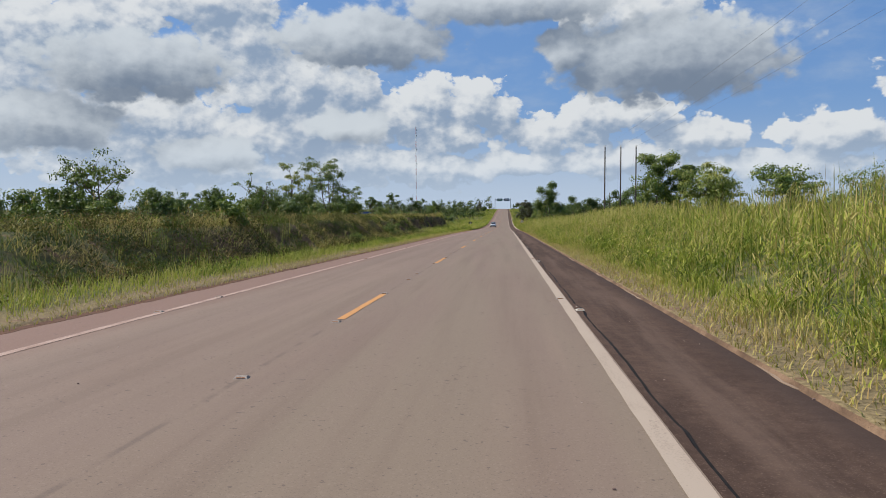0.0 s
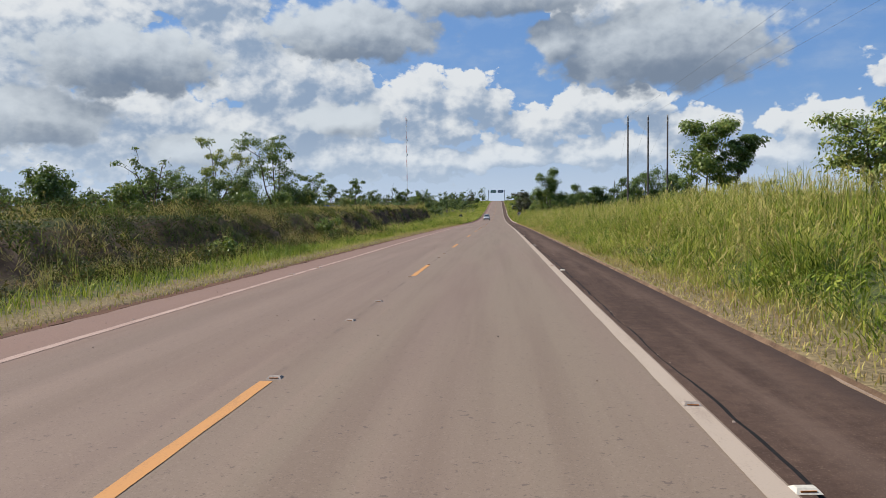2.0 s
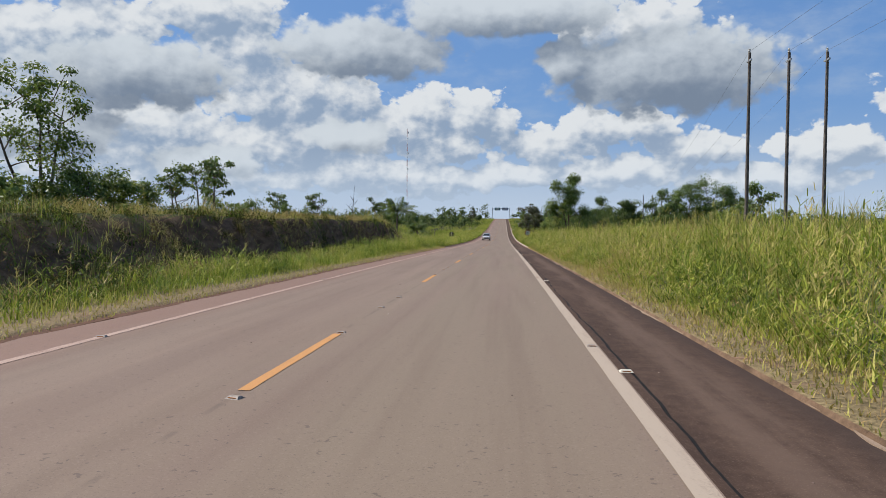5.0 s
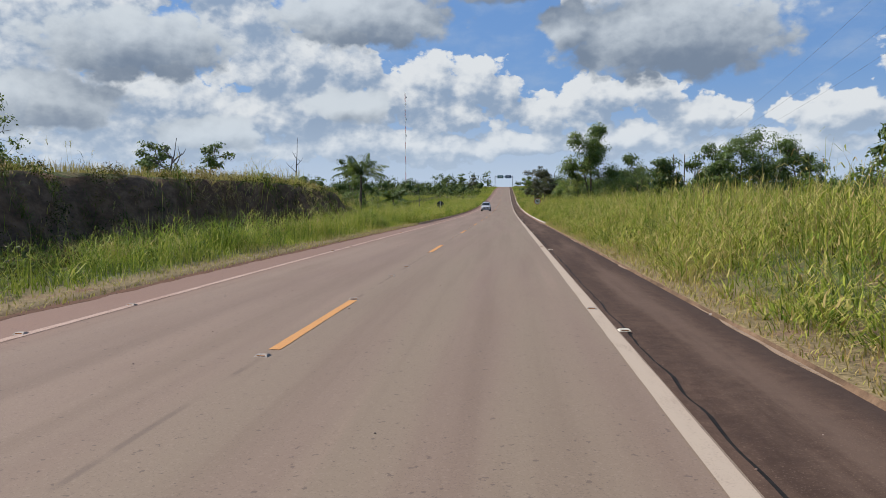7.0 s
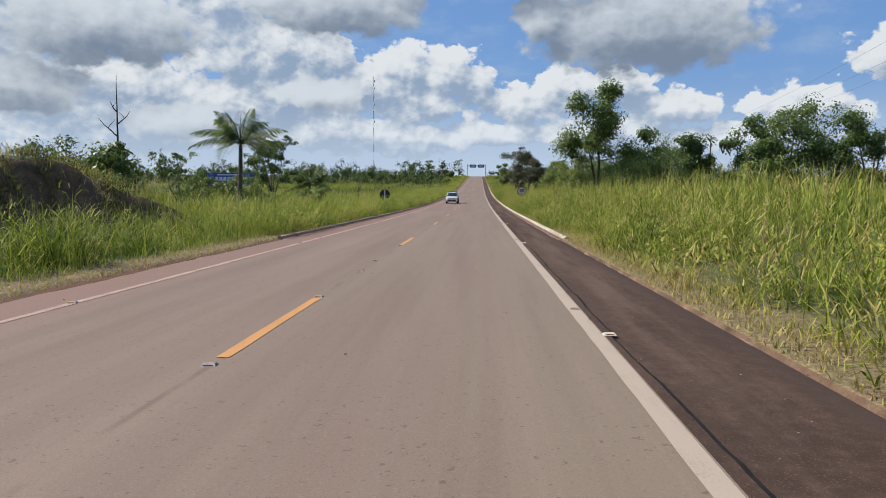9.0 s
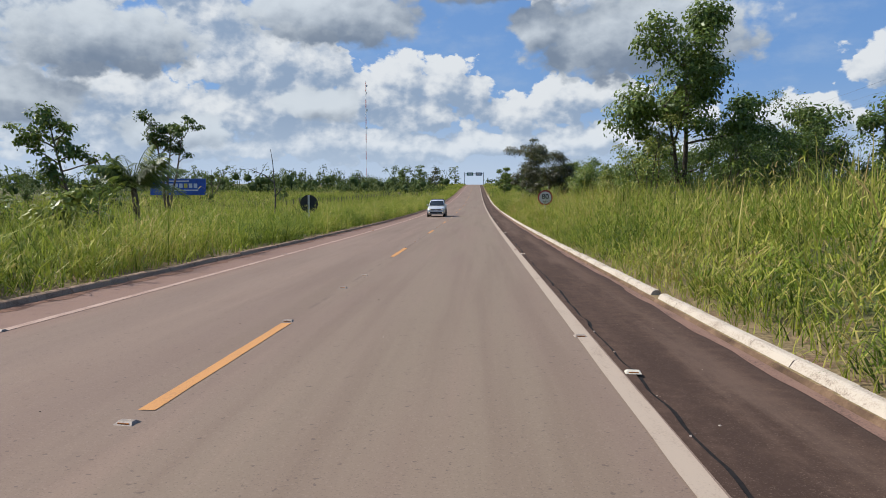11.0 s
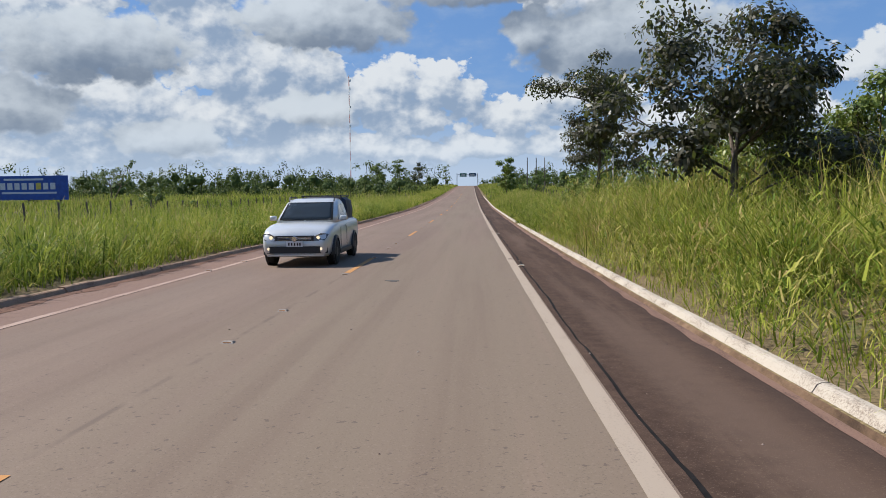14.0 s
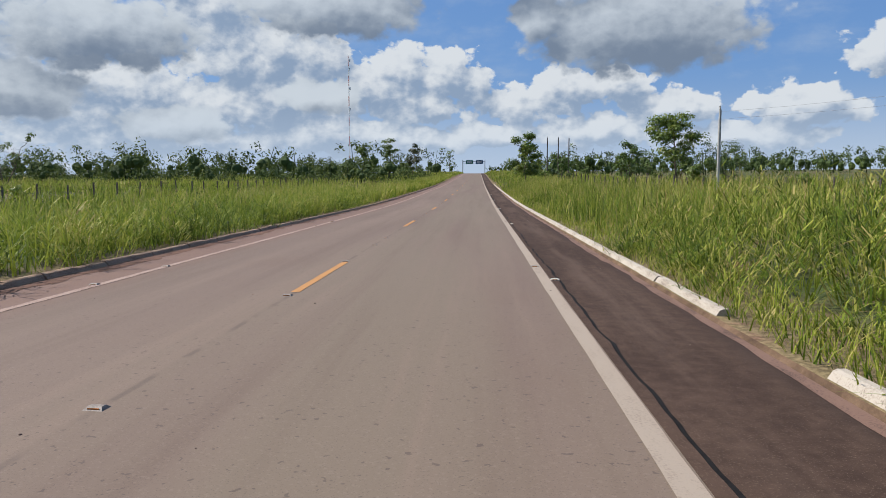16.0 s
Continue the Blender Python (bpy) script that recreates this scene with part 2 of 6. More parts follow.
def shoulder_material():
    m, n, out = material("dark_worn_shoulder_asphalt")
    p = place_of(n)
    xyz = n.add("ShaderNodeSeparateXYZ")
    n.plug(p, xyz.inputs[0])
    grain = n.noise(p, 60.0, 3.0, 0.7)
    mid = n.noise(n.vec("MULTIPLY", p, (1.0, 0.22, 1.0)), 1.7, 5.0, 0.65)
    long = n.noise(n.vec("MULTIPLY", p, (1.3, 0.09, 1.0)), 1.0, 5.0, 0.65)
    mottle = n.noise(p, 6.0, 4.0, 0.7)
    base = n.mix(n.smooth(n.math("ADD", n.math("MULTIPLY", mid, 0.30), n.math("ADD", n.math("MULTIPLY", long, 0.35), n.math("MULTIPLY", mottle, 0.35))), 0.38, 0.62), (0.044, 0.027, 0.020), (0.080, 0.050, 0.036))
    dusty = n.math("MULTIPLY", n.smooth(xyz.outputs[0], 4.15, 4.5), n.smooth(xyz.outputs[0], 5.15, 4.75))
    base = n.mix(n.math("MULTIPLY", dusty, n.math("MULTIPLY", n.smooth(long, 0.40, 0.62), 0.5)), base, (0.118, 0.080, 0.060))
    base = n.mix(n.math("MULTIPLY", n.smooth(grain, 0.56, 0.68), 0.5), base, (0.150, 0.104, 0.076))
    wob = n.math("ADD", xyz.outputs[0], n.math("MULTIPLY", n.math("SUBTRACT", mid, 0.5), 0.5))
    base = n.mix(n.math("MULTIPLY", n.smooth(wob, 5.0, 5.35), 0.7), base, (0.042, 0.029, 0.024))
    principled(n, out, base, 0.95, 0.0, grain, 0.4, 0.008, 0.1)
    return m


def ground_material():
    m, n, out = material("red_soil_with_low_grass")
    p = place_of(n)
    a, b, c = n.noise(p, 0.09, 5.0), n.noise(p, 1.3, 6.0, 0.65), n.noise(p, 14.0, 4.0, 0.7)
    green = n.mix(n.smooth(c, 0.35, 0.7), (0.035, 0.050, 0.016), (0.095, 0.115, 0.035))
    straw = n.mix(n.smooth(c, 0.35, 0.7), (0.12, 0.086, 0.046), (0.26, 0.19, 0.10))
    soil = n.mix(n.smooth(c, 0.35, 0.7), (0.10, 0.055, 0.035), (0.22, 0.13, 0.09))
    grassy = n.mix(n.smooth(n.math("ADD", n.math("MULTIPLY", a, 0.5), n.math("MULTIPLY", b, 0.5)), 0.44, 0.62), green, straw)
    xyz = n.add("ShaderNodeSeparateXYZ")
    n.plug(p, xyz.inputs[0])
    aside = n.math("ADD", n.math("ABSOLUTE", n.math("SUBTRACT", xyz.outputs[0], 0.45)), n.math("MULTIPLY", n.math("SUBTRACT", b, 0.5), 1.2))
    grassy = n.mix(n.math("MULTIPLY", n.smooth(aside, 6.9, 5.6), 0.85), grassy, straw)
    col = n.mix(n.smooth(b, 0.56, 0.70), grassy, soil)
    # bare earth where the bank is steep
    turn = n.add("ShaderNodeSeparateXYZ")
    n.plug(n.add("ShaderNodeNewGeometry").outputs["True Normal"], turn.inputs[0])
    layers = n.noise(n.vec("MULTIPLY", p, (1.0, 1.0, 1.8)), 1.6, 6.0, 0.7)
    earth = n.ramp(layers, [(0.3, (0.060, 0.037, 0.023)), (0.5, (0.130, 0.080, 0.048)), (0.7, (0.22, 0.14, 0.085))])
    col = n.mix(n.smooth(turn.outputs[2], 0.88, 0.70), col, earth)
    principled(n, out, col, 0.95, 0.0, n.math("ADD", b, n.math("MULTIPLY", c, 0.4)), 0.9, 0.08, 0.15)
    return m


def paint_material(name, fresh, worn, amount):
    m, n, out = material(name)
    p = place_of(n)
    grain, mid = n.noise(p, 55.0, 4.0, 0.7), n.noise(n.vec("MULTIPLY", p, (3.0, 0.7, 1.0)), 2.0, 5.0, 0.7)
    fac = n.smooth(n.math("ADD", n.math("MULTIPLY", grain, 0.55), n.math("MULTIPLY", mid, 0.45)), amount, amount + 0.18)
    principled(n, out, n.mix(fac, fresh, worn), 0.85, 0.0, grain, 0.4, 0.004, 0.12)
    return m


def leaf_material(name, stops, through=0.35, rough=0.5, gloss=0.3):
    """Foliage: the mesh's tint picks the colour, the object's own chance shifts it."""
    m, n, out = material(name)
    tint = n.add("ShaderNodeAttribute", attribute_name="tint").outputs["Fac"]
    chance = n.add("ShaderNodeObjectInfo").outputs["Random"]
    p = place_of(n)
    fac = n.math("ADD", tint, n.math("MULTIPLY", n.math("SUBTRACT", n.noise(p, 0.35, 3.0), 0.5), 0.35))
    fac = n.math("ADD", fac, n.math("MULTIPLY", n.math("SUBTRACT", chance, 0.5), 0.12), clamp=True)
    col = n.ramp(fac, stops)
    face = principled(n, out, col, rough, 0.0, None, specular=gloss)
    thin = n.add("ShaderNodeBsdfTranslucent")
    n.plug(n.mix(0.5, col, (0.25, 0.32, 0.05)), thin.inputs[0])
    both = n.add("ShaderNodeMixShader")
    both.inputs[0].default_value = through
    n.tree.links.new(face.outputs[0], both.inputs[1])
    n.tree.links.new(thin.outputs[0], both.inputs[2])
    n.tree.links.new(both.outputs[0], out.inputs[0])
    return m


def bark_material(name, dark, pale):
    m, n, out = material(name)
    p = n.add("ShaderNodeTexCoord").outputs["Object"]
    a = n.noise(n.vec("MULTIPLY", p, (1.0, 1.0, 0.25)), 9.0, 5.0, 0.7)
    principled(n, out, n.mix(n.smooth(a, 0.35, 0.65), dark, pale), 0.9, 0.0, a, 0.8, 0.03, 0.2)
    return m


ASPHALT, SHOULDER, GROUND = asphalt_material(), shoulder_material(), ground_material()
WHITE_PAINT = paint_material("worn_white_road_paint", (0.33, 0.265, 0.205), (0.235, 0.18, 0.138), 0.50)
PINK_PAINT = paint_material("dusty_white_road_paint", (0.36, 0.26, 0.21), (0.225, 0.145, 0.112), 0.44)
YELLOW_PAINT = paint_material("worn_yellow_road_paint", (0.43, 0.215, 0.082), (0.29, 0.16, 0.078), 0.49)
GRASS = leaf_material("grass_blades", [(0.0, (0.030, 0.050, 0.008)), (0.3, (0.118, 0.176, 0.016)), (0.55, (0.345, 0.360, 0.050)), (0.75, (0.47, 0.385, 0.135)), (1.0, (0.33, 0.215, 0.090))], 0.30, 0.6, 0.12)
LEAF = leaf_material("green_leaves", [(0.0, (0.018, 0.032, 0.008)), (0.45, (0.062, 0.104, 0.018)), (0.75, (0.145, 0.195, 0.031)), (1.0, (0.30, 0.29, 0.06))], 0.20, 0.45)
PURPLE_LEAF = leaf_material("dull_purple_brown_leaves", [(0.0, (0.020, 0.020, 0.014)), (0.5, (0.050, 0.048, 0.026)), (0.8, (0.095, 0.075, 0.045)), (1.0, (0.12, 0.125, 0.06))], 0.2, 0.4)
BARK = bark_material("grey_brown_bark", (0.055, 0.042, 0.032), (0.17, 0.135, 0.105))
DEAD_WOOD = bark_material("charred_dead_wood", (0.035, 0.030, 0.027), (0.13, 0.115, 0.10))
POLE_WOOD = bark_material("weathered_pole_wood", (0.05, 0.042, 0.038), (0.15, 0.125, 0.105))
KERB = paint_material("whitewashed_concrete", (0.42, 0.365, 0.295), (0.19, 0.145, 0.11), 0.465)
KERB_DIRTY = paint_material("dirty_concrete", (0.33, 0.225, 0.150), (0.16, 0.092, 0.058), 0.46)
# LEAF with darker upper stops, self-shadow of far crowns put into its colour
FAR_LEAF = leaf_material("far_shaded_leaves", [(0.0, (0.016, 0.028, 0.009)), (0.45, (0.064, 0.098, 0.021)), (0.75, (0.135, 0.16, 0.035)), (1.0, (0.2, 0.19, 0.06))], 0.1, 0.8)
STEEL = plain("galvanised_steel", (0.42, 0.43, 0.44), 0.45, 0.7, 0.3)
WIRE = plain("dull_aluminium_wire", (0.18, 0.18, 0.19), 0.5, 0.6, 0.2)
CONCRETE = plain("pale_concrete", (0.45, 0.43, 0.39), 0.85, 0.0, 0.3, 3.0, 0.3)

# ---------------------------------------------------------------- mesh helpers


def part(name, bm, mat, parent=None, label=""):
    """Links a bmesh or a mesh as one object, under a thing or a part if given."""
    if isinstance(bm, bmesh.types.BMesh):
        me = bpy.data.meshes.new(name)
        bm.to_mesh(me)
        bm.free()
    else:
        me = bm
    if mat is not None and not len(me.materials):
        me.materials.append(mat)
    ob = new(name, me)
    ob.parent = parent
    if label:
        tagged(ob, label)
    return ob


def np_mesh(name, verts, faces, tint=None, smooth=False):
    """A mesh from arrays: faces all of one size."""
    me = bpy.data.meshes.new(name)
    verts, faces = np.asarray(verts, np.float32), np.asarray(faces, np.int32)
    k = faces.shape[1]
    me.vertices.add(len(verts))
    me.vertices.foreach_set("co", verts.ravel())
    me.loops.add(faces.size)
    me.loops.foreach_set("vertex_index", faces.ravel())
    me.polygons.add(len(faces))
    me.polygons.foreach_set("loop_start", np.arange(0, faces.size, k, dtype=np.int32))
    me.polygons.foreach_set("use_smooth", np.full(len(faces), smooth, bool))
    if tint is not None:
        me.attributes.new("tint", "FLOAT", "POINT").data.foreach_set("value", np.asarray(tint, np.float32))
    me.update(calc_edges=True)
    return me


def empty(name, x, y, z, turn=0.0):
    ob = new(name)
    ob.empty_display_size = 0.1
    ob.matrix_basis = pose(x, y, z, 0, 0, turn)
    return ob


def chance_grid(ix, iy, seed):
    h = (ix * 374761393 + iy * 668265263 + seed * 1442695041) & 0xFFFFFFFF
    h = ((h ^ (h >> 13)) * 1274126177) & 0xFFFFFFFF
    return ((h ^ (h >> 16)) & 0xFFFF) / 65535.0


def vn(x, y, cell, seed=0):
    """Smooth noise of the plan, 0 to 1, with patches about cell metres wide."""
    x, y = np.asarray(x, float) / cell, np.asarray(y, float) / cell
    ix, iy = np.floor(x).astype(np.int64), np.floor(y).astype(np.int64)
    fx, fy = x - ix, y - iy
    fx, fy = fx * fx * (3 - 2 * fx), fy * fy * (3 - 2 * fy)
    a = chance_grid(ix, iy, seed) * (1 - fx) + chance_grid(ix + 1, iy, seed) * fx
    b = chance_grid(ix, iy + 1, seed) * (1 - fx) + chance_grid(ix + 1, iy + 1, seed) * fx
    return a * (1 - fy) + b * fy


def step(a, b, x):
    t = np.clip((np.asarray(x, float) - a) / (b - a), 0, 1)
    return t * t * (3 - 2 * t)


_y = np.arange(-120.0, 5001.0)
_g = np.exp(-0.5 * (np.arange(-24, 25) / 10.0) ** 2)
_z = np.convolve(np.pad(np.interp(_y, ROAD_Y, ROAD_Z), 24, mode="edge"), _g / _g.sum(), "valid")


def road_z(y):
    return np.interp(y, _y, _z)


def ground_z(x, y):
    """Height of the land: road bed, verges, the cut bank before y = 150, level fields after it."""
    x, y = np.asarray(x, float), np.asarray(y, float)
    r = road_z(y)
    lump = (vn(x, y, 2.3, 5) - 0.5) * 0.25 + (vn(x, y, 9.0, 6) - 0.5) * 0.5
    # right: a low rise
    d = x - 5.4
    rise = np.interp(y, [-60, 0, 60, 110, 150, 210, 245, 270, 400], [1.2, 1.1, 0.9, 0.7, 0.9, 0.9, 0.55, 0.15, 0.3])
    right = 0.02 + rise * step(0.8, 6.5, d) + 0.5 * step(8, 40, d) + lump * step(0.6, 5.0, d)
    # left: the bank up to a plain at constant height
    e = -4.5 - x
    edge = 4.1 + 0.7 * step(92, 110, y) + 1.5 * (vn(x * 0, y, 9.0, 3) - 0.5) + 1.4 * (vn(x * 0, y, 2.6, 4) - 0.5) + 0.6 * (vn(x * 0, y, 0.9, 7) - 0.5) - 0.8 * (1 - step(10, 60, y))
    cut = np.clip(1.25 - 0.35 * step(50, 100, y) - r, 0.2, None) * (1 - step(146, 160, y)) + 0.35 * (1 - step(120, 150, y)) * step(60, 95, y)
    steep = 1.0 + 0.9 * vn(x * 0, y, 5.0, 8) + 0.9 * (1 - step(80, 95, y))
    left = 0.03 + cut * step(edge - 0.2, edge + steep, e) + 0.25 * step(6, 40, e) * step(150, 170, y) + lump * (0.3 * step(0.6, 2.0, e) + 0.7 * step(6, 12, e))
    bed = -0.12 + 0 * x
    off = np.where(d > 0, right, np.where(e > 0, left, bed))
    far = step(60, 900, np.abs(x)) * 2.0
    return r + off + far

# ---------------------------------------------------------------- ground, road


def grid_mesh(name, xs, ys, height, smooth=True):
    X, Y = np.meshgrid(xs, ys)
    Z = height(X, Y)
    nx, ny = len(xs), len(ys)
    i = (np.arange(ny - 1)[:, None] * nx + np.arange(nx - 1)[None, :]).ravel()
    return np_mesh(name, np.stack([X, Y, Z], -1).reshape(-1, 3), np.stack([i, i + 1, i + nx + 1, i + nx], 1), None, smooth)


far_side = [30, 36, 44, 54, 68, 90, 130, 200, 350, 600, 1000, 1800, 3500]
xs = sorted([-v for v in far_side] + list(np.arange(-26, -11.1, 0.4)) + list(np.arange(-11.0, -7.8, 0.16)) + list(np.arange(-7.7, -4.6, 0.3)) + [-4.5, -4.44, -4.3, 0, 4.2, 5.3, 5.41, 5.6] + list(np.arange(6, 26, 0.5)) + far_side)
ys = list(np.arange(-60, 340, 0.8)) + list(np.arange(340, 900, 10)) + [950, 1050, 1200, 1500, 2000, 2700, 3600, 4600]
tagged(part("ground", grid_mesh("ground", np.array(xs), np.array(ys), ground_z), GROUND), "red soil and low grass rising in banks beside the road", "ground", kind="structure")

road_ys = np.concatenate([np.arange(-60, 400, 1.0), np.arange(400, 900, 8), [950, 1100, 1500]])


def strip(name, x0, x1, y_list, lift, mat, parent=None, wob0=0.0, wob1=0.0, seed=1, label="", thick=0.0):
    """A band along the road with uneven edges; thick: how far its edges go down."""
    y_list = np.asarray(y_list, float)
    a = x0 + wob0 * ((vn(y_list, y_list * 0, 0.6, seed) - 0.5) + 0.8 * (vn(y_list, y_list * 0, 3.1, seed + 1) - 0.5))
    b = x1 + wob1 * ((vn(y_list, y_list * 0, 0.6, seed + 2) - 0.5) + 0.8 * (vn(y_list, y_list * 0, 3.1, seed + 3) - 0.5))
    if wob1 and x1 < 4.5:
        b = b + 0.35 * wob1 * (vn(y_list, y_list * 0, 0.21, seed + 9) - 0.5)
    z = road_z(y_list) + lift
    cols = [np.stack([a, y_list, z], 1), np.stack([b, y_list, z], 1)]
    if thick:
        cols = [np.stack([a - 0.001, y_list, z - thick], 1)] + cols + [np.stack([b + 0.001, y_list, z - thick], 1)]
    k, m = len(cols), len(y_list)
    i = (np.arange(m - 1)[:, None] * k + np.arange(k - 1)[None, :]).ravel()
    me = np_mesh(name, np.stack(cols, 1).reshape(-1, 3), np.stack([i, i + 1, i + k + 1, i + k], 1))
    return part(name, me, mat, parent, label)


fine_ys = np.concatenate([np.arange(-12, 300, 0.2), np.arange(300, 400, 1.0), np.arange(400, 900, 8), [950, 1100, 1500]])
road = tagged(strip("road", -4.44, 3.86, fine_ys, 0.0, ASPHALT, None, 0.10, 0.0, 3, "", 0.1), "two-lane highway of warm grey worn asphalt", "road", kind="structure")
strip("shoulder_strip", 3.864, 3.955, fine_ys, -0.003, SHOULDER, road, 0.0, 0.04, 7, "dark asphalt strip outside the edge line", 0.1)
shoulder = tagged(strip("pavement", 3.955, 5.43, fine_ys[fine_ys < 151.9], -0.03, SHOULDER, None, 0.04, 0.10, 9, "", 0.1), "dark cracked asphalt shoulder beside the highway", "shoulder", kind="structure")
strip("shoulder_slab", 3.955, 5.47, fine_ys[fine_ys > 151.7], -0.03, SHOULDER, shoulder, 0.04, 0.0, 9, "dark asphalt up to the kerb", 0.1)
BITUMEN = plain("black_bitumen", (0.014, 0.012, 0.011), 0.9, 0.0, 0.5, 12, 0.15)
strip("joint_filler", 3.905, 4.0, fine_ys, -0.022, BITUMEN, road, 0.0, 0.055, 7, "black crumbling joint beside the shoulder", 0.03)
CRUST = paint_material("pale_dirt_crust", (0.25, 0.18, 0.125), (0.10, 0.066, 0.045), 0.47)
strip("edge_crust", 5.40, 5.465, fine_ys[fine_ys < 151.0], -0.018, CRUST, shoulder, 0.10, 0.14, 11, "pale dirt crust along the shoulder", 0.03)
DIRT = paint_material("red_brown_dirt", (0.105, 0.052, 0.030), (0.040, 0.022, 0.015), 0.47)
strip("edge_dirt", -4.66, -4.40, fine_ys[fine_ys < 150.6], 0.003, DIRT, road, 0.20, 0.10, 71, "red-brown dirt along the broken asphalt edge", 0.05)
strip("edge_line", 3.67, 3.84, fine_ys, 0.005, WHITE_PAINT, road, 0.008, 0.008, 21, "worn white edge line")
strip("edge_line", -3.41, -3.27, fine_ys, 0.005, PINK_PAINT, road, 0.012, 0.012, 31, "dusty pinkish white edge line")
DASH_START, DASH_STEP = 5.87, 15.77
for k in range(-1, 60):
    y0 = DASH_START + DASH_STEP * k
    strip("centre_dash", -0.065, 0.065, np.linspace(y0, y0 + 4.0, 21), 0.005, YELLOW_PAINT, road, 0.01, 0.01, 40 + k, "worn yellow centre dash")

# ---------------------------------------------------------------- plants
rng = np.random.default_rng(7)


def blades(x, y, z, high, wide, tint, bend, segs=2, facing=None, start=None, length=None):
    """Curved tapering grass leaves, as vertices, triangles-and-quads in quads (the tip repeats a vertex) and tints."""
    k = len(x)
    turn = rng.uniform(0, 2 * np.pi, k) if facing is None else facing
    dx, dy = np.cos(turn), np.sin(turn)
    side = turn + np.pi / 2 + rng.normal(0, 0.5, k)
    sx, sy = np.cos(side), np.sin(side)
    arch = 0.32
    if start is not None:      # leaves that leave their stem above the ground and arch over
        up_leaf = start > 0
        own = rng.uniform(0.22, 0.50, k) if length is None else length
        z, high, bend = z + high * start, np.where(up_leaf, own, high), np.where(up_leaf, rng.uniform(0.45, 1.5, k), bend)
        arch = np.where(up_leaf, rng.uniform(0.35, 1.15, k), 0.32 * np.minimum(bend, 1.2))
    else:
        arch = arch * np.minimum(bend, 1.2)
    vs, ts = [], []
    for s in range(segs + 1):
        t = s / segs
        out = bend * high * t ** 1.6
        up = high * (t - arch * t ** 2.2)
        half = 0.5 * wide * (1 - 0.45 * t) if s < segs else 0 * wide
        cx, cy, cz = x + dx * out, y + dy * out, z + up
        if s < segs:
            vs += [np.stack([cx - sx * half, cy - sy * half, cz], 1), np.stack([cx + sx * half, cy + sy * half, cz], 1)]
            # tint runs lower at the base and higher at the tip, for contrast
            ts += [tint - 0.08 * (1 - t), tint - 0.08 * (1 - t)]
        else:
            vs.append(np.stack([cx, cy, cz], 1))
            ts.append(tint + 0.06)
    m = len(vs)
    V = np.stack(vs, 1).reshape(-1, 3)
    base = np.arange(k)[:, None] * m
    tris = []
    for s in range(segs - 1):
        a = 2 * s
        tris += [base + np.array([[a, a + 1, a + 3]]), base + np.array([[a, a + 3, a + 2]])]
    a = 2 * (segs - 1)
    tris.append(base + np.array([[a, a + 1, a + 2]]))
    return V, np.concatenate(tris), np.stack(ts, 1).reshape(-1)


def join_arrays(chunks):
    V, F, T, at = [], [], [], 0
    for v, f, t in chunks:
        V.append(v)
        F.append(f + at)
        T.append(t)
        at += len(v)
    return np.concatenate(V), np.concatenate(F), np.concatenate(T)


def sow(x0, x1, y0, y1, per_m2, keep=None):
    k = int(abs(x1 - x0) * (y1 - y0) * per_m2)
    x, y = rng.uniform(min(x0, x1), max(x0, x1), k), rng.uniform(y0, y1, k)
    if keep is not None:
        m = rng.random(k) < keep(x, y)
        x, y = x[m], y[m]
    return x, y


def clumped(x, y, strength=1.0):
    """Thick and thin patches at two sizes."""
    return np.clip(1 - strength + strength * (0.25 + 1.1 * vn(x, y, 0.8, 11) * (0.4 + vn(x, y, 4.5, 12))), 0, 1)


def grass_field(name, label, sets):
    chunks = []
    for x, y, high, wide, tint, bend, segs, *turn in sets:
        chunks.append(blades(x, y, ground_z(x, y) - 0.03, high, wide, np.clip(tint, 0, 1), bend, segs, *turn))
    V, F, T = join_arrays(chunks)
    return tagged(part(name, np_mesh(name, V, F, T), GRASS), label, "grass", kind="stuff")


def noisy(k, mean, spread):
    return mean + spread * rng.standard_normal(k)


def right_start(y):
    """Where the tall grass begins beside the right shoulder."""
    y = np.asarray(y, float)
    return np.interp(y, [-20, 30, 36, 46, 60, 100, 150, 156, 400], [6.9, 6.7, 6.25, 6.1, 6.25, 6.05, 5.95, 5.8, 5.8]) + 0.7 * (vn(y, y * 0, 2.2, 15) - 0.5)


def tall_right(x, y):
    s = right_start(y)
    d = x - s
    k = len(x)
    patch, fine = vn(x, y, 6.0, 13), vn(x, y, 1.1, 14)
    high = (0.50 + 0.85 * step(0, 1.8, d)) * (0.75 + 0.35 * patch + 0.45 * fine) * np.interp(y, [0, 32, 40, 55, 120, 200, 214, 244, 252, 400], [1.15, 1.1, 1.25, 1.1, 1.2, 1.2, 1.7, 1.75, 1.0, 0.9])
    tint = 0.42 + 0.32 * (patch - 0.5) + 0.32 * (fine - 0.5) + 0.16 * rng.standard_normal(k)
    tint = np.where(rng.random(k) < 0.2, tint + 0.3, tint) + 0.02 * (1 - step(110, 150, y)) + 0.15 * step(204, 216, y) * (1 - step(240, 250, y)) - 0.05 * step(140, 160, y) * (1 - step(200, 212, y)) - 0.05 * step(242, 250, y) + 0.04 * (1 - step(30, 45, y))
    return high * rng.uniform(0.55, 1.15, k), tint


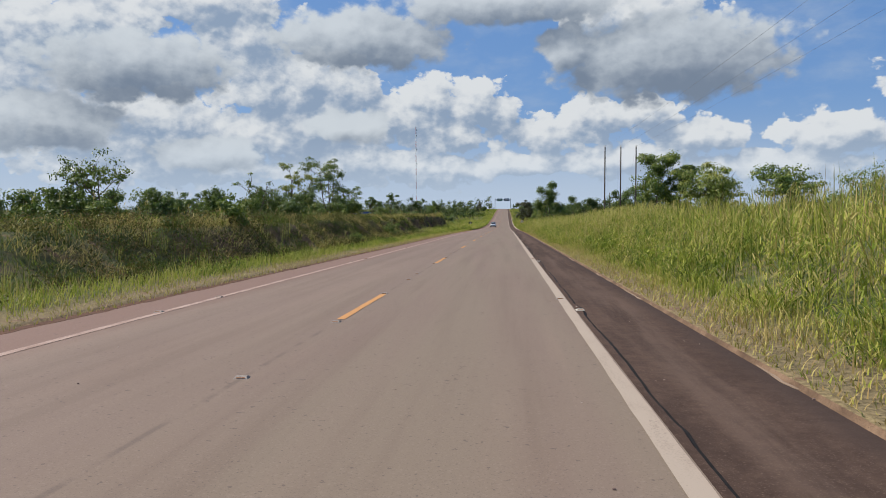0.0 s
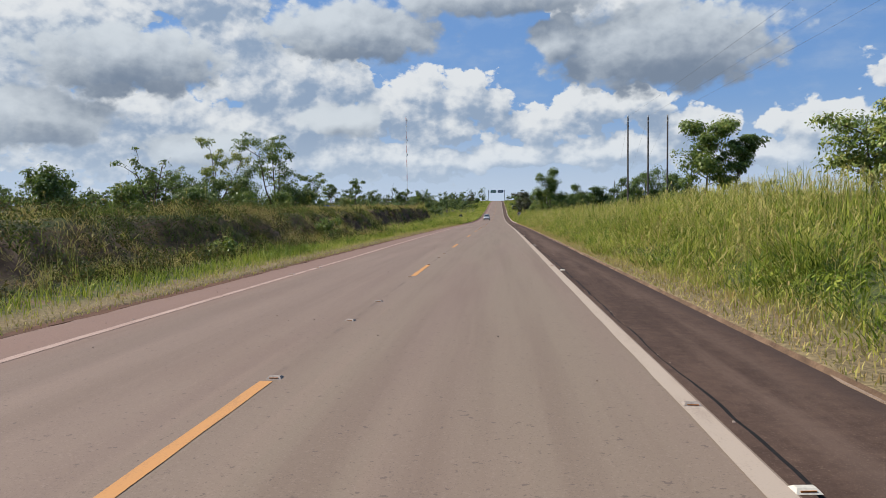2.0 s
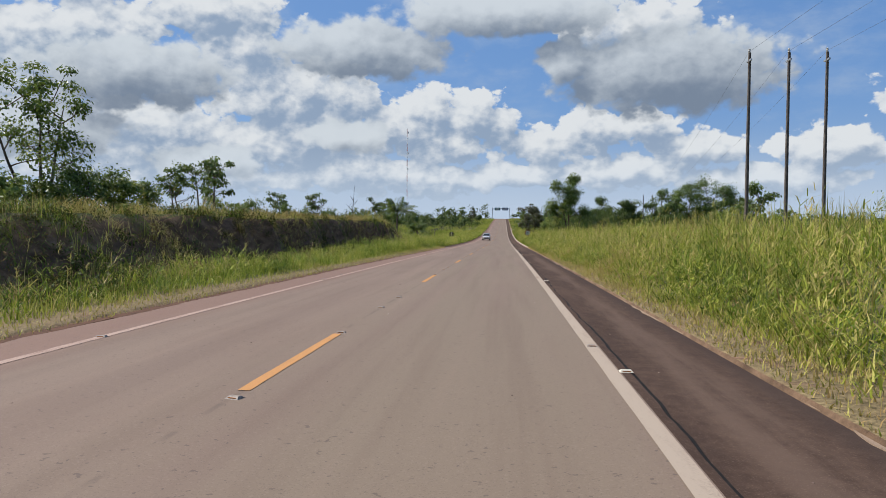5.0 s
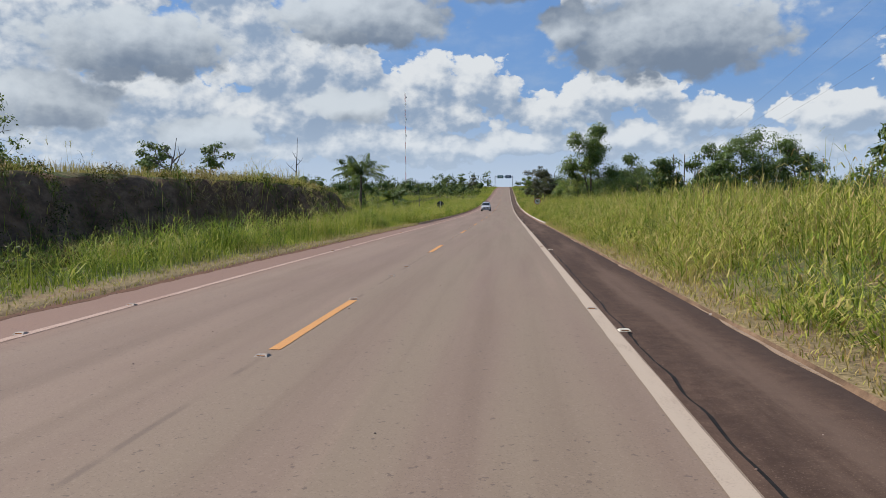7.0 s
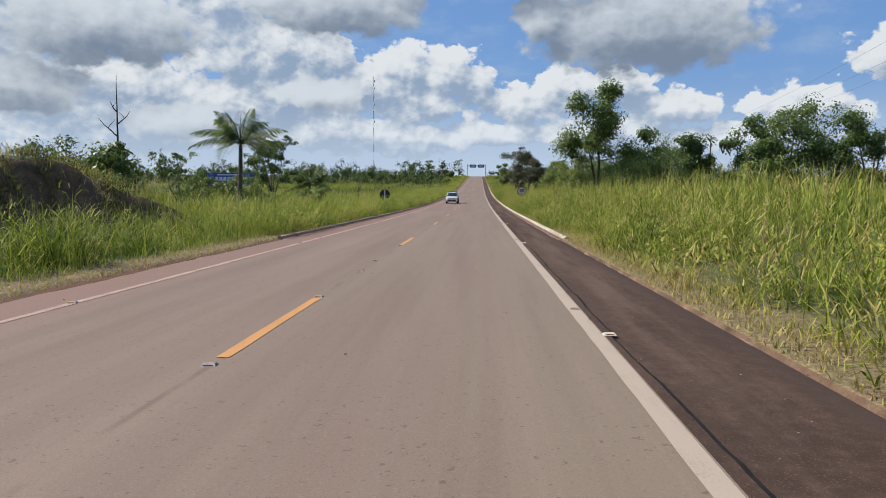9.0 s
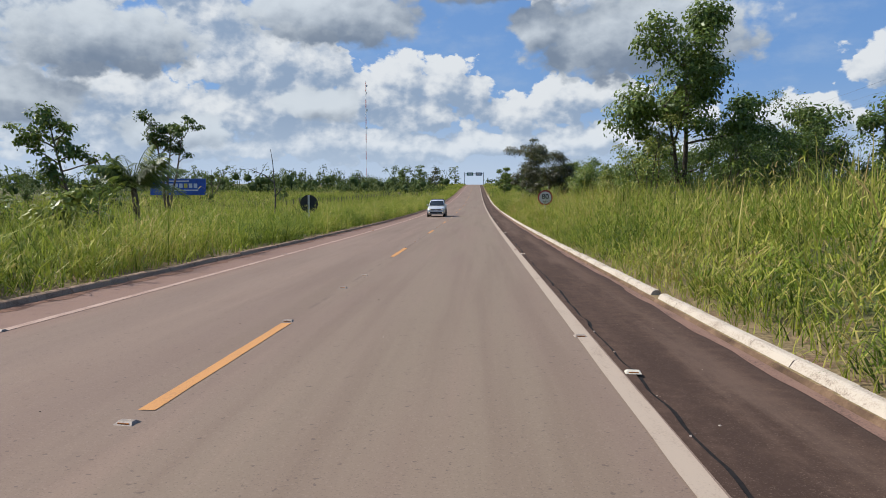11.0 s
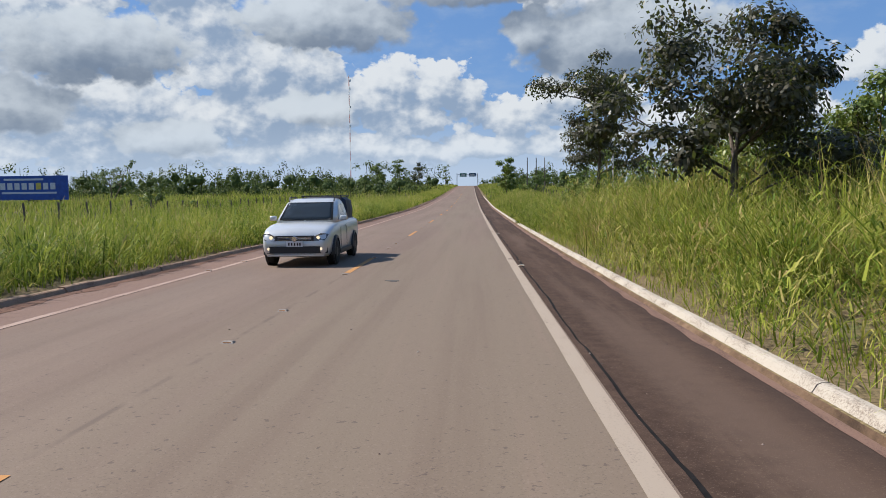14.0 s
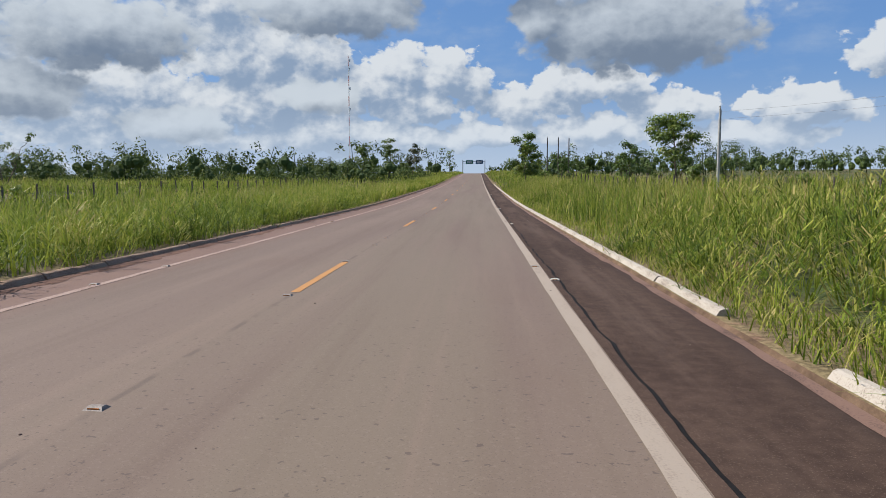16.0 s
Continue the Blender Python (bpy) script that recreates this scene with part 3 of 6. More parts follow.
def tufts(x0, x1, y0, y1, per_m2, each, spread, keep=None):
    """Blades that fan out from tuft centres: places, directions, and each tuft's own height and colour."""
    cx, cy = sow(x0, x1, y0, y1, per_m2, keep)
    k = len(cx)
    many = np.maximum(4, (each * rng.uniform(0.5, 1.5, k)).astype(int))
    who = np.repeat(np.arange(k), many)
    a, q = rng.uniform(0, 2 * np.pi, len(who)), np.sqrt(rng.random(len(who))) * spread * rng.uniform(0.6, 1.3, k)[who]
    tall, hue = rng.uniform(0.5, 1.35, k)[who], 0.13 * rng.standard_normal(k)[who]
    return cx[who] + np.cos(a) * q, cy[who] + np.sin(a) * q, a + rng.normal(0, 0.8, len(who)), tall * (1 - 0.45 * (q / spread) ** 2), hue, q / spread


def tuft_set(height, bend, wide, segs, *where):
    x, y, turn, tall, hue, q = tufts(*where)
    high, tint = height(x, y)
    k = len(x)
    b = np.abs(noisy(k, bend, 0.2)) + 0.6 * q
    start = np.where(rng.random(k) < 0.90, rng.uniform(0.04, 0.92, k), 0.0)
    return (x, y, np.maximum(high * tall, 0.12), wide * rng.uniform(0.5, 1.5, k), tint + hue + 0.10 * (start - 0.5), b, segs, turn, start)


sets = [tuft_set(tall_right, 0.22, 0.020, 2, 5.9, 9.6, 2, 268, 2.9, 66, 0.44, lambda x, y: clumped(x, y, 0.55) * (x > right_start(y)))]
for x0, x1, y0, y1, density, segs, wide in ((5.6, 9.4, 2, 268, 5, 2, 0.016), (9.4, 12.5, 2, 275, 20, 2, 0.036), (12.5, 20, 5, 300, 5, 2, 0.06), (5.6, 14, 268, 345, 32, 2, 0.03), (20, 45, 10, 345, 1.5, 2, 0.08), (5.7, 30, 345, 620, 2.5, 2, 0.10)):
    x, y = sow(x0, x1, y0, y1, density, lambda x, y: clumped(x, y, 0.75) * (x > right_start(y)))
    high, tint = tall_right(x, y)
    k = len(x)
    sets.append((x, y, high, wide * rng.uniform(0.6, 1.4, k), tint, np.abs(noisy(k, 0.35, 0.28)), segs))


def plumes(x0, x1, y0, y1, per_m2, keep, low, high, tint):
    """Thin stalks with a drooping feathery head of fine threads."""
    x, y = sow(x0, x1, y0, y1, per_m2, keep)
    k, m = len(x), 14
    tall, lean = rng.uniform(low, high, k), rng.uniform(0, 2 * np.pi, k)
    stalk = (x, y, tall, 0.010 + 0 * x, noisy(k, tint, 0.06), np.full(k, 0.12), 2, lean)
    who = np.repeat(np.arange(k), m)
    up = np.tile(np.linspace(0.80, 1.0, m), k)
    off = 0.12 * tall[who] * up ** 1.6
    head = (x[who] + np.cos(lean[who]) * off, y[who] + np.sin(lean[who]) * off, 0.96 * tall[who], rng.uniform(0.008, 0.016, k * m), noisy(k * m, tint, 0.07), np.ones(k * m), 2, lean[who] + noisy(k * m, 0, 0.9), up, rng.uniform(0.10, 0.26, k * m))
    return [stalk, head]


sets += plumes(6.6, 13, 4, 330, 2.0, lambda x, y: (0.15 + (vn(x, y, 7.0, 17) > 0.5)) * (x > right_start(y) + 0.3) * (1 - 0.65 * step(140, 160, y)), 1.0, 1.8, 0.76)
sets += plumes(7.2, 13, 33, 60, 9.0, lambda x, y: np.clip(2.0 * vn(x, y, 4.0, 19) - 0.3, 0, 1), 1.25, 1.85, 0.74)
for tx, ty, th in ((8.3, 48.3, 1.9), (8.9, 50.3, 2.1), (9.6, 46.7, 1.9), (8.0, 33.5, 1.3), (8.4, 116.8, 1.7), (7.0, 205.0, 1.6), (7.25, 210.2, 1.25), (7.5, 209.9, 1.2), (7.6, 222.0, 1.8), (7.2, 236.0, 1.7), (8.0, 239.0, 2.0), (8.4, 243.0, 2.3), (9.3, 246.0, 2.4), (7.7, 241.0, 1.9), (8.9, 240.5, 2.4), (10.0, 243.0, 2.6), (7.9, 245.5, 2.0), (8.7, 248.0, 2.1), (10.3, 239.0, 2.6), (9.2, 236.5, 2.4), (8.0, 226.0, 2.0), (8.6, 229.0, 2.2), (7.6, 231.0, 1.8), (9.0, 223.0, 2.1), (7.4, 227.5, 1.6), (8.4, 233.0, 2.1), (7.8, 218.5, 1.7), (8.5, 215.0, 1.9)):
    k = 420
    a, q = rng.uniform(0, 2 * np.pi, k), 0.5 * np.sqrt(rng.random(k))
    sets.append((tx + q * np.cos(a), ty + q * np.sin(a), th * rng.uniform(0.6, 1.1, k), 0.018 * rng.uniform(0.6, 1.4, k), noisy(k, 0.5, 0.16), 0.15 + q + np.abs(noisy(k, 0.1, 0.15)), 3, a + noisy(k, 0, 0.3), np.where(rng.random(k) < 0.4, rng.uniform(0.2, 0.8, k), 0.0)))
grass_field("tall_grass", "tall green arching grass with pale stalks beside the shoulder", sets)

# verge: short, dry
sets = []
x, y = sow(5.42, 7.4, -4, 156, 190, lambda x, y: np.maximum(clumped(x, y, 0.7), 0.8 * (x < 5.75)) * (x < right_start(y) + 0.5))
k = len(x)
near = step(5.5, 7.2, x)
sets.append((x, y, (0.11 + 0.24 * near) * rng.uniform(0.5, 1.5, k), 0.018 * rng.uniform(0.7, 1.4, k), noisy(k, 0.86, 0.14) - 0.42 * near * (0.25 + vn(x, y, 3.0, 18)), np.abs(noisy(k, 0.5, 0.3)), 2))
x, y = sow(5.5, 6.6, 252.5, 257.5, 120)
k = len(x)
sets.append((x, y, rng.uniform(0.1, 0.4, k), 0.018 + 0 * x, noisy(k, 0.45, 0.2), np.abs(noisy(k, 0.6, 0.3)), 2))
x, y = sow(5.63, 6.6, 156, 345, 80, lambda x, y: clumped(x, y, 0.6))
k = len(x)
sets.append((x, y, rng.uniform(0.15, 0.45, k), 0.014 + 0 * x, noisy(k, 0.52, 0.15), np.abs(noisy(k, 0.6, 0.3)), 2))
x, y = sow(-6.9, -4.38, 4, 158, 100, lambda x, y: clumped(x, y, 0.7))
k = len(x)
near = 1 - step(-6.2, -4.9, x)
sets.append((x, y, (0.10 + 0.28 * near) * rng.uniform(0.5, 1.4, k), 0.018 * rng.uniform(0.7, 1.4, k), noisy(k, 0.88, 0.13) - 0.5 * near * (0.5 + vn(x, y, 3.0, 20)), np.abs(noisy(k, 0.5, 0.3)), 2))
grass_field("verge_grass", "short straw-coloured and green grass along the road edges", sets)


def tall_left(x, y):
    k = len(x)
    patch, fine = vn(x, y, 7.0, 23), vn(x, y, 1.2, 24)
    bright = step(62, 92, y) * (1 - step(150, 190, y))
    bank = 1 - step(148, 160, y)
    high = 0.40 + 0.5 * fine + 0.30 * patch + 0.42 * step(158, 170, y) + 0.6 * bright * step(106, 122, y)
    tint = 0.40 + 0.06 * step(150, 175, y) + 0.03 * bright + 0.30 * (patch - 0.5) + 0.30 * (fine - 0.5) + 0.12 * rng.standard_normal(k)
    tint = tint + 0.04 * step(90, 105, y) * bank
    up = (1 - step(-10.9, -9.2, x)) * bank
    tint = tint + 0.50 * up - 0.06 * (1 - step(55, 85, y))
    high = high * (1 - 0.45 * (1 - step(55, 85, y)))
    high = high * (1 - (0.35 + 0.25 * step(80, 95, y)) * up)
    tint = tint + 0.10 * up * step(80, 95, y)
    brown = (1 - step(72, 88, y)) * step(-6.3, -6.9, x)
    tint = np.where(rng.random(k) < brown, np.where(rng.random(k) < 0.5, 0.05, 0.98), tint)
    return high * rng.uniform(0.55, 1.2, k), tint


sets = [tuft_set(tall_left, 0.24, 0.022, 2, -8.6, -5.9, 6, 158, 2.2, 50, 0.34, lambda x, y: clumped(x, y, 0.7) * np.where(y < 75, 0.5 * (x > -6.6), 1.0)), tuft_set(tall_left, 0.24, 0.024, 2, -6.5, -4.95, 152, 300, 4.2, 46, 0.36, lambda x, y: clumped(x, y, 0.4)), tuft_set(tall_left, 0.24, 0.022, 2, -8.5, -5.9, 152, 300, 2.6, 52, 0.38, lambda x, y: clumped(x, y, 0.5))]
for x0, x1, y0, y1, density, segs, wide in ((-8.4, -5.7, 6, 158, 14, 2, 0.02), (-9.9, -8.4, 6, 158, 9, 2, 0.02), (-13.5, -9.0, 6, 156, 52, 2, 0.018), (-15, -13.5, 6, 158, 30, 2, 0.018), (-24, -14, 8, 158, 7, 2, 0.045), (-60, -24, 10, 158, 1.2, 2, 0.08),
                                            (-8.5, -5.05, 157, 300, 24, 2, 0.024), (-13, -8.5, 158, 320, 28, 2, 0.038), (-26, -13, 158, 340, 6, 2, 0.06), (-70, -26, 160, 380, 1.4, 2, 0.10), (-9, -5.1, 300, 420, 30, 2, 0.05), (-30, -5.1, 420, 640, 2.0, 2, 0.12), (-120, -9, 320, 480, 0.8, 2, 0.12)):
    thin = (lambda x, y: clumped(x, y, 0.8) * np.where(np.abs(ground_z(x - 0.25, y) - ground_z(x + 0.25, y)) > 0.32, 0.12, 1.0)) if y0 < 150 else (lambda x, y: clumped(x, y, 0.6))
    x, y = sow(x0, x1, y0, y1, density, thin)
    high, tint = tall_left(x, y)
    k = len(x)
    sets.append((x, y, high, wide * rng.uniform(0.6, 1.4, k), tint, np.abs(noisy(k, 0.35, 0.28)), segs))
sets += plumes(-14, -5.8, 6, 330, 0.7, lambda x, y: (vn(x, y, 6.0, 27) > 0.5) * (0.25 + 0.75 * (y > 150)), 0.8, 1.5, 0.85)
thatch = lambda x, y: (0.3 + 0.3 * vn(x, y, 1.3, 41) + 0.1 * rng.random(len(x)), np.where(vn(x, y, 2.1, 42) > 0.55, 0.99, 0.06) + 0.12 * rng.standard_normal(len(x)))
sets.append(tuft_set(thatch, 0.7, 0.014, 2, -11.4, -7.3, 4, 155, 6.5, 22, 0.25, lambda x, y: clumped(x, y, 0.8)))
sx_, sy_ = sow(-9.0, -7.0, 5, 110, 1.1, lambda x, y: (vn(x, y, 4.0, 61) > 0.5) * 1.0)
for tx, ty in zip(sx_, sy_):
    k = 14
    a = rng.uniform(0, 2 * np.pi, k)
    sets.append((tx + 0.07 * np.cos(a), ty + 0.07 * np.sin(a), rng.uniform(0.35, 0.85, k), 0.016 + 0 * a, noisy(k, 0.72, 0.05), np.abs(noisy(k, 0.15, 0.15)), 2, a))
for tx, ty, th, hue in ((-7.4, 203.0, 1.5, 0.14), (-6.6, 194.0, 1.3, 0.2), (-8.2, 198.5, 1.6, 0.12), (-6.3, 208.0, 1.3, 0.25), (-9.4, 206.0, 1.5, 0.1), (-7.2, 214.0, 1.4, 0.22), (-8.8, 188.0, 1.5, 0.2), (-6.9, 226.0, 1.4, 0.16), (-9.5, 219.0, 1.5, 0.6), (-7.8, 178.0, 1.5, 0.3), (-6.6, 140.0, 1.5, 0.2), (-7.0, 127.0, 1.4, 0.55), (-6.8, 116.0, 1.3, 0.3)):
    k = 330
    a, q = rng.uniform(0, 2 * np.pi, k), 0.65 * np.sqrt(rng.random(k))
    sets.append((tx + q * np.cos(a), ty + q * np.sin(a), th * rng.uniform(0.5, 1.1, k), 0.026 * rng.uniform(0.6, 1.4, k), noisy(k, hue, 0.12), 0.15 + q + np.abs(noisy(k, 0.1, 0.15)), 2, a + noisy(k, 0, 0.3), np.where(rng.random(k) < 0.4, rng.uniform(0.2, 0.8, k), 0.0)))
grass_field("meadow_grass", "green and straw-brown grass over the bank and the fields", sets)


def tube(points, radii, sides=6):
    P, R = np.asarray(points, float), np.asarray(radii, float)
    d = np.gradient(P, axis=0)
    d /= np.linalg.norm(d, axis=1, keepdims=True) + 1e-9
    ref = np.where(np.abs(d[:, 2:3]) < 0.9, np.array([[0, 0, 1.0]]), np.array([[1.0, 0, 0]]))
    u = np.cross(d, ref)
    u /= np.linalg.norm(u, axis=1, keepdims=True) + 1e-9
    w = np.cross(d, u)
    a = np.linspace(0, 2 * np.pi, sides, endpoint=False)
    V = P[:, None] + R[:, None, None] * (np.cos(a)[None, :, None] * u[:, None] + np.sin(a)[None, :, None] * w[:, None])
    m = len(P)
    i, j = np.meshgrid(np.arange(m - 1), np.arange(sides), indexing="ij")
    k = (j + 1) % sides
    F = np.stack([i * sides + j, i * sides + k, (i + 1) * sides + k, (i + 1) * sides + j], -1).reshape(-1, 4)
    return V.reshape(-1, 3), F, np.zeros(m * sides)


def leaves(at, size, r, tint, droop=0.3, out=None):
    """A folded four-cornered leaf at each place; out: the way its face is turned, more or less."""
    k = len(at)
    if out is None:
        turn = r.uniform(0, 2 * np.pi, k)
        pitch = r.normal(-droop, 0.5, k)
        d = np.stack([np.cos(turn) * np.cos(pitch), np.sin(turn) * np.cos(pitch), np.sin(pitch)], 1)
        s = np.stack([-np.sin(turn), np.cos(turn), r.normal(0, 0.45, k)], 1)
    else:
        face = out + r.normal(0, 0.42, (k, 3))
        face /= np.linalg.norm(face, axis=1, keepdims=True) + 1e-9
        d = np.cross(face, r.normal(0, 1, (k, 3)))
        d /= np.linalg.norm(d, axis=1, keepdims=True) + 1e-9
        s = np.cross(face, d)
        d = d - np.array([0, 0, droop])
    L = size * r.uniform(0.6, 1.35, k)[:, None]
    V = np.stack([at, at + d * L * 0.5 + s * L * 0.27, at + d * L, at + d * L * 0.5 - s * L * 0.27], 1)
    return V.reshape(-1, 3), np.arange(4 * k).reshape(-1, 4), np.repeat(tint, 4)


def limb(start, way, length, bend, r, segs=5, rise=0.0):
    pts, d = [np.array(start, float)], np.array(way, float)
    for _ in range(segs):
        d = d + r.normal(0, bend, 3) + np.array([0, 0, rise])
        d /= np.linalg.norm(d)
        pts.append(pts[-1] + d * length / segs)
    return np.array(pts)


def tree_meshes(seed, high, spread, clear=0.35, stems=1, leaf=0.2, count=2600, open_=0.5, trunk=None, light=0.5, flat=0.6, twigs=3, splay=0.28):
    """Trunk and crown. clear: bare part of the height; open_: how ragged; flat: crown's flatness."""
    r = np.random.default_rng(seed)
    trunk = trunk or 0.012 * high + 0.03
    wood, tips = [], []
    for s in range(stems):
        lean = r.normal(0, 0.10 if stems == 1 else splay, 2)
        main = limb((r.normal(0, 0.1 * (stems > 1)), r.normal(0, 0.1 * (stems > 1)), -0.15), (lean[0], lean[1], 1), high * (0.85 if stems == 1 else r.uniform(0.6, 0.9)), 0.07, r, 8, 0.05)
        wood.append(tube(main, np.linspace(trunk, trunk * 0.22, len(main)), 6))
        m = max(4, int(9 / stems) + 2)
        for i in range(m):
            t = clear + (1 - clear) * (i + r.uniform(0, 0.9)) / m
            j = min(len(main) - 2, int(t * (len(main) - 1)))
            p = main[j] + (main[j + 1] - main[j]) * (t * (len(main) - 1) - j)
            a = i * 2.4 + r.uniform(-0.5, 0.5)
            reach = spread * (1.1 - 0.55 * abs(t - clear - 0.25)) * r.uniform(0.55, 1.1)
            b = limb(p, (np.cos(a), np.sin(a), 0.22 + 0.5 * t), reach, 0.16, r, 5, 0.05)
            wood.append(tube(b, np.linspace(trunk * 0.45, trunk * 0.10, len(b)), 3))
            tips += [b[-1], b[-2], b[3]]
            for q in range(twigs):
                c = limb(b[2 + q], r.normal(0, 1, 3) * (1, 1, 0.5) + (0, 0, 0.4), reach * r.uniform(0.3, 0.55), 0.2, r, 2, 0.03)
                wood.append(tube(c, np.linspace(trunk * 0.16, trunk * 0.05, len(c)), 3))
                tips += [c[-1], c[-2]]
        tips += [main[-1], main[-2]]
    tips = np.array(tips)
    tips = tips[tips[:, 2] > clear * high * 0.92]
    tips = tips[r.random(len(tips)) > 0.30 + open_ * 0.30]
    weight = r.uniform(0.25, 1.0, len(tips)) ** 1.5
    pick = r.choice(len(tips), count, p=weight / weight.sum())
    ball = r.normal(0, 1, (count, 3))
    ball /= np.linalg.norm(ball, axis=1, keepdims=True)
    ball[:, 2] = np.where((ball[:, 2] < -0.2) & (r.random(count) < 0.6), -0.4 * ball[:, 2], ball[:, 2])
    size = spread * (0.33 - 0.14 * open_) * r.uniform(0.55, 1.3, len(tips))[pick]
    at = tips[pick] + ball * (r.random(count) ** 0.30 * size)[:, None] * (1, 1, flat)
    # clump tops take a lighter tint, top light put into the leaf colour
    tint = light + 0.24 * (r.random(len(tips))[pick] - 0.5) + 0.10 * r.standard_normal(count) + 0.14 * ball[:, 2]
    wv, wf, _ = join_arrays(wood)
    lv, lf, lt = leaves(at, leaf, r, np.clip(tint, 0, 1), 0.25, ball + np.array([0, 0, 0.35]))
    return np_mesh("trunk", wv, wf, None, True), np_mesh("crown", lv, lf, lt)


def plant(name, label, x, y, meshes, leaf_mat=None, turn=0.0, category="tree", group="", size=1.0):
    ob = tagged(empty(name, x, y, float(ground_z(x, y)), turn), label, category, group)
    ob.scale = (size, size, size)
    part("trunk", meshes[0], BARK, ob)
    if meshes[1] is not None:
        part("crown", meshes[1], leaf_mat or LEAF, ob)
    return ob


ROUND = "round leafy green tree on the grassy roadside"
plant("tree", "open-crowned green tree with a clear trunk beside the poles", 21.7, 89.8, tree_meshes(1, 9.6, 3.0, 0.42, 1, 0.28, 9000, 0.12, None, 0.62, 0.8))
plant("tree", "darker green tree with a clear trunk in tall grass", 24.4, 90.9, tree_meshes(2, 9.0, 2.3, 0.36, 1, 0.26, 6500, 0.2, None, 0.45))
plant("tree", "low spreading yellow-green tree above tall grass", 17.1, 48.3, tree_meshes(3, 5.0, 2.7, 0.30, 3, 0.16, 10000, 0.3, None, 0.80))
plant("tree", "low spreading olive-green tree above tall grass", 22.5, 46.7, tree_meshes(4, 4.3, 2.6, 0.2, 3, 0.19, 7000, 0.3, None, 0.62))
plant("tree", "large dark green tree with a dense crown", 15.0, 203.5, tree_meshes(5, 11.6, 4.1, 0.38, 2, 0.25, 16000, 0.1, 0.2, 0.48, 0.8))
plant("tree", "tree with dull purple-brown leaves beside the kerb", 9.0, 228.4, tree_meshes(6, 6.3, 2.9, 0.25, 2, 0.16, 17000, 0.15, None, 0.5), PURPLE_LEAF)
plant("tree", "slender dark tree with long drooping side branches", 9.8, 252.0, tree_meshes(7, 8.4, 3.2, 0.33, 1, 0.18, 16000, 0.1, None, 0.42), PURPLE_LEAF)
plant("tree", "round green tree beyond the tall grass", 26.0, 333.0, tree_meshes(8, 8.6, 3.6, 0.35, 1, 0.3, 6000, 0.2, None, 0.62))
plant("tree", ROUND, 9.9, 360.0, tree_meshes(9, 7.8, 2.8, 0.2, 1, 0.3, 5500, 0.15, None, 0.62))
for i, (x, y, h) in enumerate(((24, 215, 8.2), (29, 216, 8.8), (34, 214, 9.4), (41.5, 219.5, 12.0), (47, 221, 13.2), (52, 221, 11.5))):
    plant("tree", "dense dark green tree in a roadside row", x, y, tree_meshes(20 + i, h, h * 0.36, 0.10, 3, 0.34, 9000, 0.05, None, 0.38, 0.9), None, i * 70, "tree", "roadside tree row")
# left of the road
plant("tree", "thin sparse pale-leaved tree on the bank", -25.4, 87.0, tree_meshes(31, 8.3, 2.0, 0.30, 3, 0.22, 3000, 0.7, 0.09, 0.8))
plant("tree", "rounded sparse tree with bare branches on the bank", -23.5, 101.0, tree_meshes(32, 8.6, 3.4, 0.40, 3, 0.22, 5000, 0.5, 0.12, 0.6))
plant("tree", "small crooked tree with leafy tips on the bank", -25.3, 74.3, tree_meshes(33, 5.2, 2.2, 0.4, 2, 0.2, 1300, 0.9, 0.1, 0.6))
plant("tree", "small leafy tree on the top of the bank", -15.1, 104.8, tree_meshes(34, 3.8, 1.3, 0.4, 1, 0.2, 1100, 0.6, 0.07, 0.5))
plant("tree", "small leafy tree on the top of the bank", -18.0, 106.1, tree_meshes(35, 3.3, 1.5, 0.35, 2, 0.2, 1100, 0.6, 0.06, 0.5))
plant("tree", "broad open tree on the grassy plain", -23.5, 39.6, tree_meshes(36, 4.2, 2.6, 0.4, 2, 0.18, 2000, 0.8, 0.1, 0.55))
plant("tree", "umbrella-shaped open tree above the cut bank", -27.3, 131.0, tree_meshes(37, 6.2, 2.8, 0.5, 2, 0.2, 2300, 0.75, 0.11, 0.5))
plant("tree", "slim trees with several bare stems and tufted crowns", -25.8, 223.0, tree_meshes(38, 9.6, 1.9, 0.62, 3, 0.26, 3800, 0.35, 0.13, 0.35, 0.7, 3, 0.09))
plant("tree", "dense bushy tree behind the bank", -22.0, 165.5, tree_meshes(39, 3.9, 2.6, 0.2, 3, 0.22, 3000, 0.4, None, 0.5))
plant("tree", "thin tree behind the meadow", -21.0, 181.7, tree_meshes(40, 5.8, 1.6, 0.5, 2, 0.2, 1200, 0.7, 0.08, 0.5))
plant("tree", "leafy tree beside the palm", -16.5, 191.9, tree_meshes(41, 6.6, 2.0, 0.35, 1, 0.22, 2200, 0.4, None, 0.5))
plant("tree", "sparse small tree standing alone in the meadow", -71.8, 358.0, tree_meshes(42, 9.2, 3.0, 0.45, 2, 0.3, 1200, 0.9, 0.14, 0.45))
for i, (x, y, h) in enumerate(((-18, 414, 9.5), (-14, 432, 9.0), (-24, 420, 9.0), (-12, 620, 12.0))):
    plant("tree", "leafy tree at the edge of the far road", x, y, tree_meshes(50 + i, h, h * 0.33, 0.25, 1, 0.35, 2000, 0.45, None, 0.52 - 0.1 * (i == 1)), PURPLE_LEAF if i == 1 else None)
